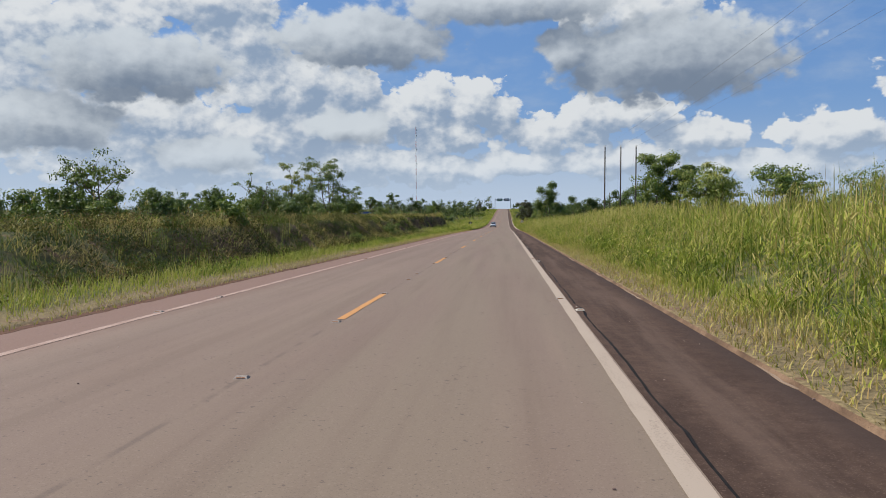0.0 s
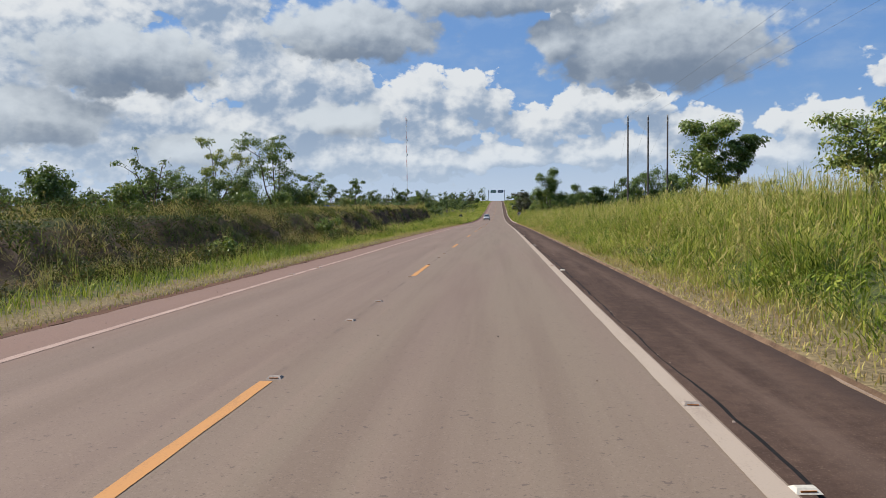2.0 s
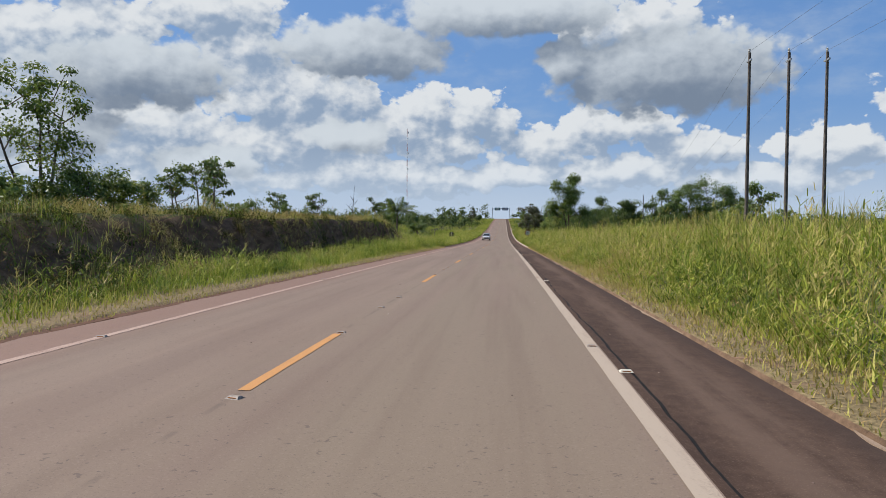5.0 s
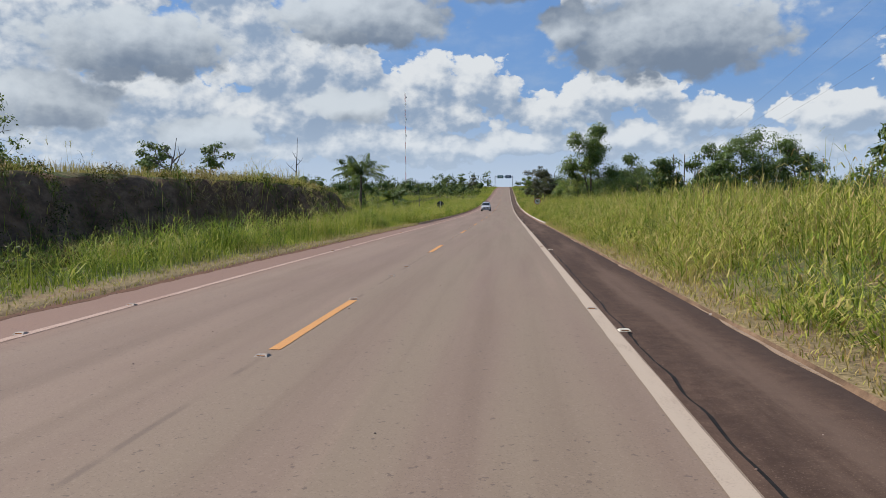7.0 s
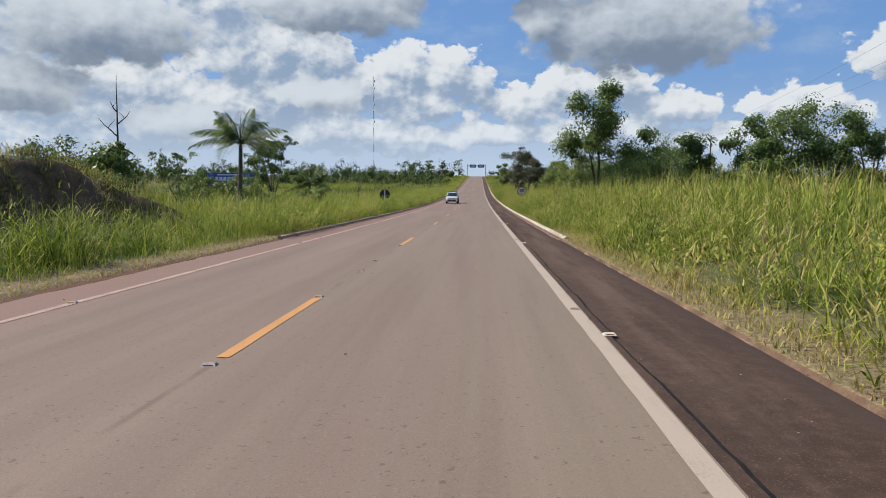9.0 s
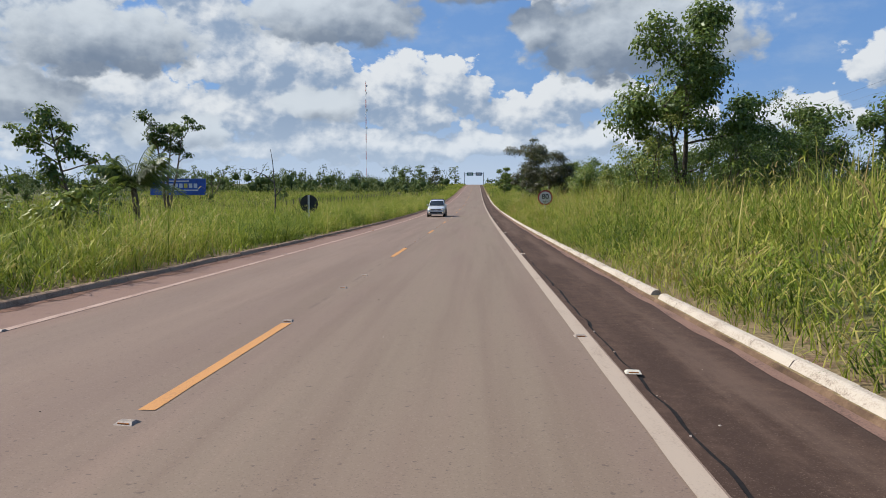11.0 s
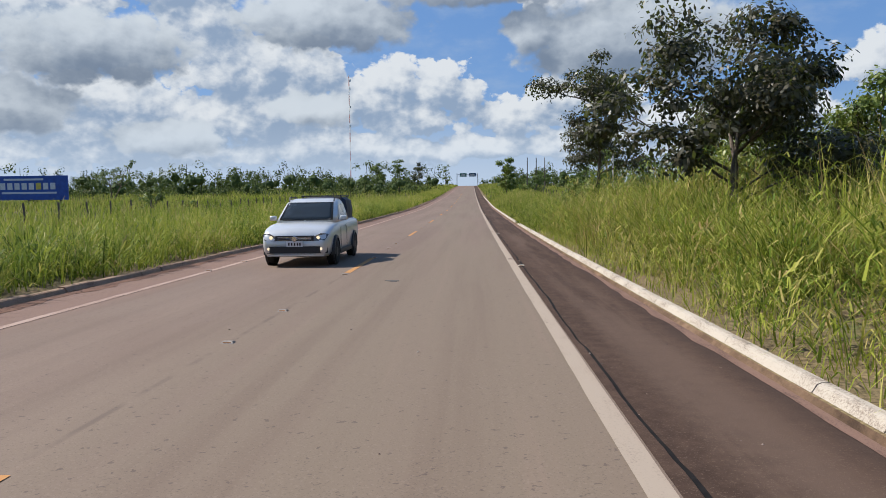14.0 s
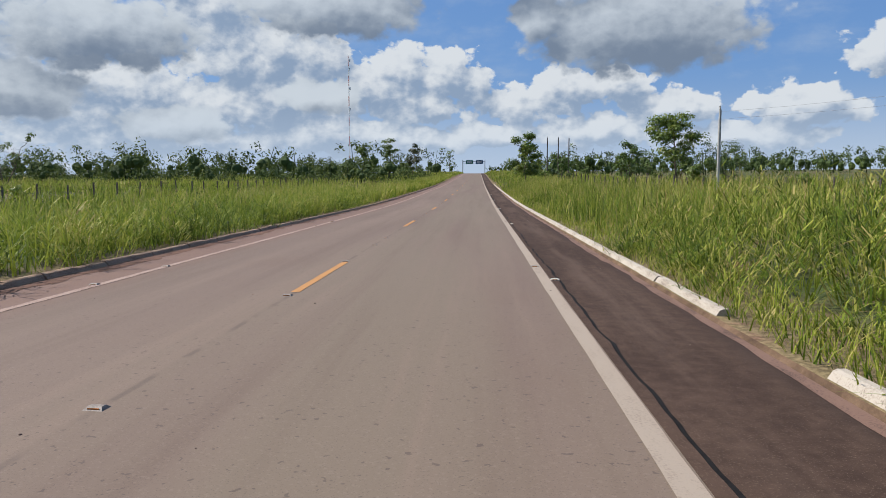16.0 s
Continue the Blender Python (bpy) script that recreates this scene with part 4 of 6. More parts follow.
# bushes about the feet of the larger trees
for i, (x, y, h, s, light) in enumerate(((12.4, 200.8, 6.4, 1.9, 0.76), (18.5, 203.0, 6.0, 2.6, 0.55), (13.2, 206.5, 4.0, 2.3, 0.5), (22.5, 205.5, 7.0, 2.8, 0.62), (13.5, 230.5, 4.6, 1.9, 0.7), (16.5, 226.0, 4.0, 2.2, 0.55), (12.0, 236.0, 2.8, 1.7, 0.7), (9.1, 252.5, 3.1, 1.3, 0.78),
                                            (11.5, 258.0, 3.0, 1.7, 0.6), (31.0, 331.0, 6.5, 2.4, 0.4), (19.0, 240.0, 4.5, 2.5, 0.6), (14.0, 246.0, 3.4, 2.0, 0.65), (20.5, 94.4, 3.0, 1.8, 0.5), (24.5, 102.6, 3.2, 2.0, 0.55), (19.0, 116.8, 3.6, 1.4, 0.7), (16.0, 199.5, 5.5, 2.4, 0.5), (19.5, 207.0, 6.0, 2.6, 0.5), (16.8, 210.5, 5.0, 2.4, 0.6), (12.5, 213.5, 3.2, 1.8, 0.75), (21.0, 198.0, 6.5, 2.6, 0.45), (11.8, 232.5, 3.6, 1.7, 0.8), (13.0, 241.0, 3.8, 2.0, 0.6), (28.0, 47.8, 4.0, 2.4, 0.6), (25.5, 41.7, 3.6, 2.2, 0.7), (27.0, 27.4, 3.4, 2.4, 0.55))):
    plant("bush", "leafy green bush in tall roadside grass", x, y, tree_meshes(70 + i, h, s, 0.05, 4, 0.14, 4400, 0.15, 0.05, light, 0.8), None, i * 50, "bush")
for i, (x, y, h, s, light) in enumerate(((-8.4, 62.0, 1.3, 0.9, 0.7), (-9.0, 24.4, 1.2, 0.9, 0.6), (-8.0, 45.2, 0.8, 0.6, 0.75), (-11.0, 169.6, 2.6, 1.0, 0.85), (-17.5, 110.7, 1.5, 1.1, 0.6), (-18.5, 120.8, 1.6, 1.5, 0.5), (-10.5, 182.7, 2.6, 1.1, 0.55))):
    plant("bush", "small leafy bush on the grassy bank", x, y, tree_meshes(90 + i, h, s, 0.08, 4, 0.15, 1100, 0.3, 0.03, light, 0.8), None, i * 50, "bush")

for i in range(22):
    y = 34 + 3.7 * i
    plant("bush", "dense olive-green bush on the grassy plain", -23.5 + 3.5 * math.sin(i * 2.1) - (4 if i < 8 else 0), y, tree_meshes(140 + i % 7, 1.7 + 1.4 * ((i * 37) % 10) / 10, 1.5, 0.05, 4, 0.2, 2400, 0.25, 0.04, 0.42 + 0.25 * ((i * 53) % 10) / 10, 0.85), None, i * 77, "bush", "bushes on the plain")
plant("tree", "dark leafy tree behind tall grass", 14.5, 241.5, tree_meshes(160, 6.2, 2.6, 0.2, 2, 0.18, 5000, 0.2, None, 0.4))
plant("bush", "dark leafy bush behind tall grass", 12.3, 245.0, tree_meshes(161, 4.6, 2.0, 0.05, 4, 0.18, 3600, 0.15, 0.05, 0.45, 0.8), None, 0, "bush")
# thick growth round the trees above the bank and beside the sign
for i, (x, y, h, s, light) in enumerate(((-25.1, 95.0, 5.6, 2.2, 0.45), (-26.4, 98.5, 4.6, 2.2, 0.4), (-21.8, 101.5, 3.8, 2.3, 0.38), (-23.0, 104.5, 3.6, 2.2, 0.42), (-24.0, 91.0, 3.6, 1.9, 0.5), (-27.5, 86.0, 4.2, 2.2, 0.45), (-23.5, 82.5, 3.2, 1.8, 0.5), (-26.0, 77.0, 3.8, 2.2, 0.42), (-23.5, 170.0, 4.6, 2.6, 0.42), (-17.5, 163.0, 2.6, 1.8, 0.6), (-16.0, 183.0, 3.0, 1.6, 0.55), (-19.0, 187.0, 3.4, 2.0, 0.45), (-9.6, 179.0, 2.2, 1.0, 0.85), (-24.5, 192.0, 3.6, 2.4, 0.45))):
    plant("bush", "dense dark green bush on the roadside plain", x, y, tree_meshes(200 + i, h, s, 0.05, 4, 0.19, 3000, 0.2, 0.05, light, 0.85), None, i * 61, "bush")
for i, (x, y, h, s, light) in enumerate(((11.4, 216.5, 4.6, 1.9, 0.68), (14.0, 219.0, 5.2, 2.2, 0.5), (17.0, 216.0, 6.0, 2.6, 0.4), (12.6, 224.0, 4.4, 1.8, 0.62), (20.0, 213.0, 6.5, 2.8, 0.35), (14.6, 209.0, 6.2, 2.3, 0.6), (18.0, 222.0, 5.0, 2.3, 0.4))):
    plant("bush", "dark leafy thicket behind tall roadside grass", x, y, tree_meshes(220 + i, h, s, 0.05, 4, 0.145, 5200, 0.15, 0.05, light, 0.85), None, i * 61, "bush")
plant("tree", "low round tree with a dense dark crown", -20.0, 167.5, tree_meshes(240, 4.0, 2.6, 0.15, 4, 0.24, 7000, 0.05, 0.08, 0.42, 0.8))
# many alike small trees and bushes behind
kinds = [tree_meshes(100 + i, h, s, c * 0.5, m, 0.28, k, o, None, l - 0.05, f, 1) for i, (h, s, c, m, k, o, l, f) in enumerate(((3.0, 1.5, 0.3, 2, 800, 0.45, 0.5, 0.6), (2.2, 1.4, 0.1, 4, 950, 0.2, 0.6, 0.8), (4.2, 1.9, 0.4, 2, 900, 0.5, 0.55, 0.6), (1.6, 1.2, 0.05, 4, 800, 0.2, 0.7, 0.8), (5.0, 2.2, 0.3, 1, 1200, 0.3, 0.45, 0.7), (3.6, 1.6, 0.45, 3, 600, 0.8, 0.6, 0.6)))]
random.seed(5)


def scatter(count, x0, x1, y0, y1, group, sizes=(0.7, 1.3), avoid=None):
    for i in range(count):
        x, y = random.uniform(x0, x1), random.uniform(y0, y1)
        k, s, a = random.randrange(6), random.uniform(*sizes), random.uniform(0, 360)
        small = k in (1, 3)
        ob = plant("bush" if small else "tree", "low leafy bush among dry grass" if small else "small scrubby savanna tree", x, y, kinds[k], None, a, "bush" if small else "tree", group, s)


scatter(34, -20, -42, 28, 150, "scrub on the plain", (0.4, 0.85))
scatter(30, -42, -85, 40, 170, "scrub on the plain", (0.7, 1.1))
scatter(14, -32, -95, 170, 340, "scrub in the meadow", (0.5, 0.9))
scatter(26, 24, 60, 20, 200, "scrub behind the tall grass", (0.8, 1.5))
scatter(26, 30, 75, 200, 330, "scrub behind the tall grass", (0.7, 1.2))
scatter(26, 14, 45, 335, 470, "scrub behind the tall grass", (0.7, 1.4))


def far_woods(name, label, spots, seed):
    """A belt of far trees: clumps of large leaves on short stems, in one object."""
    r = np.random.default_rng(seed)
    chunks = []
    for x, y, h in spots:
        z = float(ground_z(x, y))
        wood = limb((x, y, z - 0.3), (r.normal(0, 0.1), r.normal(0, 0.1), 1), h * 0.8, 0.05, r, 4)
        chunks.append(tube(wood, np.linspace(0.16, 0.05, 5), 4))
        for _ in range(2):      # the dense inside of the crown
            cx, cy, cz = x + r.normal(0, 0.14 * h), y + r.normal(0, 0.14 * h), z + h * r.uniform(0.18, 0.48)
            levels = [(-0.13, 0.05), (-0.06, 0.11), (0.03, 0.12), (0.10, 0.06), (0.13, 0.01)]
            ring = [[(cx + h * q * r.uniform(0.75, 1.25) * math.cos(a), cy + h * q * r.uniform(0.75, 1.25) * math.sin(a), cz + h * dz) for a in np.linspace(0, 2 * np.pi, 7)[:-1]] for dz, q in levels]
            v = np.array(ring).reshape(-1, 3)
            f = np.array([(i * 6 + j, i * 6 + (j + 1) % 6, i * 6 + 6 + (j + 1) % 6, i * 6 + 6 + j) for i in range(4) for j in range(6)])
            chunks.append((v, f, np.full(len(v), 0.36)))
        tips = np.array([x, y, z + h * 0.42]) + np.clip(r.normal(0, 1, (10, 3)), -1.5, 1.6) * (h * 0.30, h * 0.30, h * 0.22)
        pick = r.integers(0, 10, 230)
        ball = r.normal(0, 1, (230, 3))
        ball /= np.linalg.norm(ball, axis=1, keepdims=True)
        at = tips[pick] + ball * (0.13 * h * r.random(230) ** 0.3)[:, None]
        # upward leaves of far clumps are tinted lighter to suggest light from above
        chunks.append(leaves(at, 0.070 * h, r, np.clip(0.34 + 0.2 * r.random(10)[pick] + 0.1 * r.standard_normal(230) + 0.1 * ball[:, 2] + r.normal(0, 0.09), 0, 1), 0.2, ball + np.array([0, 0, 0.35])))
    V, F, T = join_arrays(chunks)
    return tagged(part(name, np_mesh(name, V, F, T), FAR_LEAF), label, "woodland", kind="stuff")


random.seed(8)
spots = [(-14 - 250 * random.random() ** 1.3, random.uniform(390, 540), 4.5 + 7.5 * random.random() ** 1.6) for _ in range(210)]
spots += [(-105 - 100 * random.random(), random.uniform(200, 390), random.uniform(5, 8)) for _ in range(75)]
spots += [(16 + 190 * random.random() ** 1.3, random.uniform(420, 570), random.uniform(6, 9.5)) for _ in range(120)]
spots += [(80 + 80 * random.random(), random.uniform(110, 420), random.uniform(5, 9)) for _ in range(75)]
spots += [(random.choice((-1, 1)) * random.uniform(10, 120), random.uniform(620, 850), random.uniform(5, 8)) for _ in range(60)]
spots += [(-48 - 100 * random.random(), random.uniform(60, 200), random.uniform(2.6, 4.6)) for _ in range(110)]
far_woods("far_woods", "distant belt of mixed green savanna trees", spots, 3)


def undergrowth(name, label, cx, cy, sizes, leaf, each, light, mat, lift=0.3):
    """Tangled low shrubs: leaf clusters over the ground, in one object."""
    r = np.random.default_rng(21)
    k = len(cx)
    who = np.repeat(np.arange(k), each)
    ball = r.normal(0, 1, (len(who), 3))
    ball /= np.linalg.norm(ball, axis=1, keepdims=True)
    at = np.stack([cx, cy, ground_z(cx, cy) + lift * sizes], 1)[who] + ball * (r.random(len(who)) ** 0.4 * sizes[who])[:, None] * (1, 1, 0.8)
    # upper leaves lighter than lower ones, overhead light added through the tint
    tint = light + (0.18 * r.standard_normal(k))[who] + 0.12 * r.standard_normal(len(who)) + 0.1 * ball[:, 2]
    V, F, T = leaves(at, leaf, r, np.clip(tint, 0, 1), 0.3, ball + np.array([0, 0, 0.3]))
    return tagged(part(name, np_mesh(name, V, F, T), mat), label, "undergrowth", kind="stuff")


SHRUB_LEAF = leaf_material("dull_shrub_leaves", [(0.0, (0.014, 0.018, 0.006)), (0.4, (0.038, 0.052, 0.013)), (0.7, (0.10, 0.105, 0.025)), (1.0, (0.24, 0.15, 0.05))], 0.15, 0.7, 0.15)
FIELD_LEAF = leaf_material("field_scrub_leaves", [(0.0, (0.022, 0.030, 0.008)), (0.45, (0.085, 0.100, 0.022)), (0.75, (0.19, 0.15, 0.045)), (1.0, (0.26, 0.17, 0.07))], 0.15, 0.8, 0.1)
OLIVE_LEAF = leaf_material("olive_brown_scrub", [(0.0, (0.015, 0.020, 0.006)), (0.45, (0.062, 0.062, 0.018)), (0.75, (0.17, 0.105, 0.042)), (1.0, (0.25, 0.145, 0.07))], 0.10, 0.9, 0.06)
cx, cy = sow(-11.6, -6.7, 4, 152, 4.6, lambda x, y: np.clip(1.3 - 0.55 * step(118, 138, y), 0, 1) * (0.35 + vn(x, y, 3.0, 33)) * (x < -6.9 - 1.0 * step(88, 104, y)))
undergrowth("bank_scrub", "tangled olive and brown scrub on the cut bank", cx, cy, rng.uniform(0.2, 0.55, len(cx)) * (1 + 0.5 * (1 - step(60, 80, cy))), 0.07, 70, 0.42, OLIVE_LEAF)
# broad-leaved weeds among the roadside grass and at the foot of the bank
cx, cy = sow(6.5, 9.2, 4, 262, 1.7, lambda x, y: np.clip(3.2 * vn(x, y, 5.0, 51) - 1.5, 0, 1) * (x > right_start(y) + 0.2))
undergrowth("roadside_weeds", "broad-leaved green weeds among the tall grass", cx, cy, rng.uniform(0.22, 0.5, len(cx)), 0.085, 60, 0.36, GRASS, 1.3)
cx, cy = sow(-10.2, -7.0, 4, 108, 0.42)
undergrowth("bank_shrubs", "dark leafy shrubs growing out of the cut bank", cx, cy, rng.uniform(0.3, 0.75, len(cx)), 0.10, 110, 0.42, SHRUB_LEAF, 0.4)
cx, cy = sow(-15.0, -5.7, 160, 262, 0.22, lambda x, y: np.clip(2.6 * vn(x, y, 6.0, 53) - 0.7, 0, 1))
undergrowth("meadow_weeds", "dark green leafy weeds standing in the meadow grass", cx, cy, rng.uniform(0.25, 0.6, len(cx)), 0.085, 90, 0.20, GRASS, 1.1)
cx, cy = sow(-8.0, -6.4, 6, 150, 0.9, lambda x, y: np.clip(3.0 * vn(x, y, 3.0, 52) - 1.1, 0, 1))
undergrowth("bank_weeds", "fresh green weeds along the foot of the bank", cx, cy, rng.uniform(0.14, 0.34, len(cx)), 0.075, 50, 0.28, GRASS, 0.9)
cx, cy = sow(-40, -11, 8, 165, 0.13)
cx2, cy2 = sow(-95, -14, 262, 400, 0.14)
cx4, cy4 = sow(-60, -20, 165, 262, 0.22)
cx5, cy5 = sow(24, 120, 262, 420, 0.05)
cx3, cy3 = sow(14, 40, 20, 340, 0.09)
cx, cy = np.concatenate([cx, cx2, cx3, cx4, cx5]), np.concatenate([cy, cy2, cy3, cy4, cy5])
undergrowth("field_scrub", "low mixed green and brown scrub over the fields", cx, cy, rng.uniform(0.3, 0.8, len(cx)) * (1 + 0.7 * step(150, 200, cy)), 0.19, 30, 0.52, FIELD_LEAF)

r = np.random.default_rng(31)
cx, cy = r.uniform(-230, -9, 620), r.uniform(385, 470, 620)
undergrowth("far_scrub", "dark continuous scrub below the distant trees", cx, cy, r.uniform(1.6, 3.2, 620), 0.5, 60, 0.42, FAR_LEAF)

# ---------------------------------------------------------------- kerbs


def kerb_mesh(name, wide, high, length, face):
    """A kerb stone with a sloping face and a rounded upper edge; face: +1 if its face looks to -x."""
    prof = [(0.0, -0.12), (0.0, 0.02), (0.035, high - 0.045), (0.055, high - 0.015), (0.09, high), (wide - 0.03, high), (wide, high - 0.03), (wide, -0.12)]
    bm = bmesh.new()
    rows = [[bm.verts.new((face * x, y, z)) for x, z in prof] for y in (0.0, length)]
    m = len(prof)
    for i in range(m):
        j = (i + 1) % m
        bm.faces.new((rows[0][i], rows[0][j], rows[1][j], rows[1][i]))
    bm.faces.new(rows[0])
    bm.faces.new(rows[1])
    bmesh.ops.recalc_face_normals(bm, faces=bm.faces[:])
    me = bpy.data.meshes.new(name)
    bm.to_mesh(me)
    bm.free()
    return me


def kerb_row(name, label, x, stretches, face, mat, stone_name, high=0.135, wide=0.22, loose=0.004):
    top = tagged(empty(name, 0, 0, 0), label, "kerb", kind="structure")
    me = kerb_mesh(stone_name, wide, high, 0.992, face)
    me.materials.append(mat)
    r = random.Random(name)
    for y0, y1 in stretches:
        k = round(y1 - y0)
        for i in range(k):
            y = y0 + i
            slope = math.degrees(math.atan(float(road_z(y + 1) - road_z(y))))
            ob = new(stone_name, me)
            ob.parent = top
            ob.matrix_basis = pose(x + r.gauss(0, loose), y, float(road_z(y)) - 0.02 + r.gauss(0, 0.8 * loose), slope, r.gauss(0, 100 * loose), r.gauss(0, 40 * loose))
    return top


kerb_row("kerb_right", "whitewashed concrete kerb with chipped stones", 5.43, [(151.2, 169.8), (170.62, 253.7), (256.3, 380)], 1, KERB, "kerb_stone", 0.12, 0.185)
kerb_row("kerb_left", "dirty grey concrete kerb along the meadow", -4.52, [(150.5, 380)], -1, KERB_DIRTY, "kerb_stone", 0.115, 0.2, 0.010)
GUTTER = paint_material("pink_silt", (0.19, 0.115, 0.085), (0.09, 0.057, 0.045), 0.46)
strip("gutter_silt", 5.24, 5.44, np.arange(151.2, 330, 0.2), -0.026, GUTTER, shoulder, 0.07, 0.0, 61, "pinkish silt along the kerb")

WET_SILT = paint_material("red_brown_silt", (0.15, 0.082, 0.056), (0.075, 0.042, 0.032), 0.47)
strip("gutter_silt", -4.50, -4.24, np.arange(150.5, 330, 0.2), 0.005, WET_SILT, road, 0.0, 0.22, 67, "red-brown silt along the kerb")

# ---------------------------------------------------------------- small things on the road


def prism(bm, pts, z0, z1, m=None):
    """A prism over a closed outline of (x, y)."""
    a = [bm.verts.new((x, y, z0)) for x, y in pts]
    b = [bm.verts.new((x, y, z1)) for x, y in pts]
    k = len(pts)
    for i in range(k):
        bm.faces.new((a[i], a[(i + 1) % k], b[(i + 1) % k], b[i]))
    bm.faces.new(b)
    bm.faces.new(a[::-1])
    if m is not None:
        bmesh.ops.transform(bm, matrix=m, verts=a + b)
    return a + b


def box(bm, x0, x1, y0, y1, z0, z1, bevel=0.0, m=None):
    """A box with bevelled edges."""
    made = bmesh.ops.create_cube(bm, size=1.0, matrix=Matrix.LocRotScale(((x0 + x1) / 2, (y0 + y1) / 2, (z0 + z1) / 2), None, (x1 - x0, y1 - y0, z1 - z0)))
    vs = made["verts"]
    if m is not None:
        bmesh.ops.transform(bm, matrix=m, verts=vs)
    if bevel:
        edges = list({e for v in vs for e in v.link_edges})
        bmesh.ops.bevel(bm, geom=edges, offset=bevel, segments=2, affect="EDGES", profile=0.6)


def lathe_y(bm, rings, sides=24, m=None):
    """A turned shape about the y axis; rings of (y, radius)."""
    rows = []
    for y, r in rings:
        rows.append([bm.verts.new((r * math.cos(2 * math.pi * i / sides), y, r * math.sin(2 * math.pi * i / sides))) for i in range(sides)])
    for a, b in zip(rows, rows[1:]):
        for i in range(sides):
            bm.faces.new((a[i], a[(i + 1) % sides], b[(i + 1) % sides], b[i]))
    bm.faces.new(rows[0][::-1])
    bm.faces.new(rows[-1])
    if m is not None:
        bmesh.ops.transform(bm, matrix=m, verts=[v for r in rows for v in r])


STUD = plain("dusty_white_plastic", (0.30, 0.24, 0.19), 0.7, 0.0, 0.5, 30)
STUD_LENS = plain("amber_reflector", (0.45, 0.16, 0.04), 0.25, 0.0, 0.3, 30)


def road_stud():
    ob = tagged(empty("road_stud", 0, 0, 0), "dusty white raised road stud with a reflector", "road stud", "road studs")
    bm = bmesh.new()
    a = [bm.verts.new(v) for v in ((-0.075, -0.06, 0), (0.075, -0.06, 0), (0.075, 0.06, 0), (-0.075, 0.06, 0))]
    b = [bm.verts.new(v) for v in ((-0.055, -0.022, 0.024), (0.055, -0.022, 0.024), (0.055, 0.022, 0.024), (-0.055, 0.022, 0.024))]
    for i in range(4):
        bm.faces.new((a[i], a[(i + 1) % 4], b[(i + 1) % 4], b[i]))
    bm.faces.new(b)
    part("body", bm, STUD, ob)
    bm = bmesh.new()
    box(bm, -0.045, 0.045, -0.049, -0.041, 0.007, 0.017, 0.0015)
    part("reflector", bm, STUD_LENS, ob, "amber reflector")
    return ob


stud = road_stud()
CREAM = plain("cream_plastic", (0.55, 0.50, 0.40), 0.5, 0.0, 0.25, 30)
stud.matrix_basis = pose(0, 1.5, float(road_z(1.5)), 0, 0, 4)
random.seed(3)
for k in range(-1, 21):
    end = DASH_START + DASH_STEP * k + 4.0
    for off in (0.14, 3.95, 6.3, 11.45):
        if random.random() < 0.9 and end + off > 2:
            copy_thing(stud, pose(random.gauss(0, 0.02), end + off, float(road_z(end + off)), 0, 0, random.gauss(0, 7)))
    for x, y in ((3.76, 9.1 + DASH_STEP * k), (-3.40, 6.6 + DASH_STEP * k), (-3.34, 9.1 + DASH_STEP * k)):
        if y > -3:
            copy_thing(stud, pose(x + random.gauss(0, 0.02), y, float(road_z(y)) + 0.003, 0, 0, random.gauss(0, 7)))
cream_stud = road_stud()
tagged(cream_stud, "clean cream raised road stud beside the edge line")
cream_stud.children[0].data.materials[0] = CREAM
cream_stud.matrix_basis = pose(3.94, 7.3, float(road_z(7.3)), 0, 0, 3)
for k in range(1, 21):
    y = 7.3 + DASH_STEP * k
    copy_thing(cream_stud, pose(3.94 + random.gauss(0, 0.015), y, float(road_z(y)), 0, 0, random.gauss(0, 4)))

TAR = plain("dark_tar", (0.045, 0.042, 0.042), 0.8, 0.0, 0.3, 20)
bm = bmesh.new()
prism(bm, [(-0.19, 0.10), (0.02, 0.14), (0.07, 0.10), (0.17, 0.12), (0.19, 0.0), (0.12, -0.14), (0.03, -0.16), (-0.08, -0.05)], -0.02, 0.006)
patch = tagged(part("asphalt_patch", bm, TAR), "dark irregular tar patch on the road", "road patch")
patch.matrix_basis = pose(1.17, 225.0, float(road_z(225.0))) @ Matrix.Scale(0.78, 4)

r = np.random.default_rng(4)
px, py = r.uniform(-4.3, 5.3, 2100), r.uniform(-4, 300, 2100)
px = np.where(r.random(2100) < 0.3, r.uniform(4.1, 5.35, 2100), px)
px = np.where(r.random(2100) < 0.4, r.normal(3.99, 0.025, 2100), px)
ps = r.uniform(0.004, 0.013, 2100)
# crust along the outer edge of the shoulder
edge = r.random(2100) < 0.4
px, py, ps = np.where(edge, r.normal(5.45, 0.03, 2100), px), np.where(edge, r.uniform(-4, 152, 2100), py), np.where(edge, r.uniform(0.01, 0.032, 2100), ps)
pz = road_z(py) + np.where(px > 3.96, -0.035, 0.0)
cube = np.array([(-1, -1, 0), (1, -1, 0), (1, 1, 0), (-1, 1, 0), (-0.5, -0.6, 0.9), (0.6, -0.5, 0.8), (0.5, 0.6, 0.9), (-0.6, 0.5, 0.7)])
turn = r.uniform(0, 6.28, 2100)
cv = cube[None] * ps[:, None, None]
V = np.stack([cv[..., 0] * np.cos(turn)[:, None] - cv[..., 1] * np.sin(turn)[:, None], cv[..., 0] * np.sin(turn)[:, None] + cv[..., 1] * np.cos(turn)[:, None], cv[..., 2]], -1) + np.stack([px, py, pz], 1)[:, None]
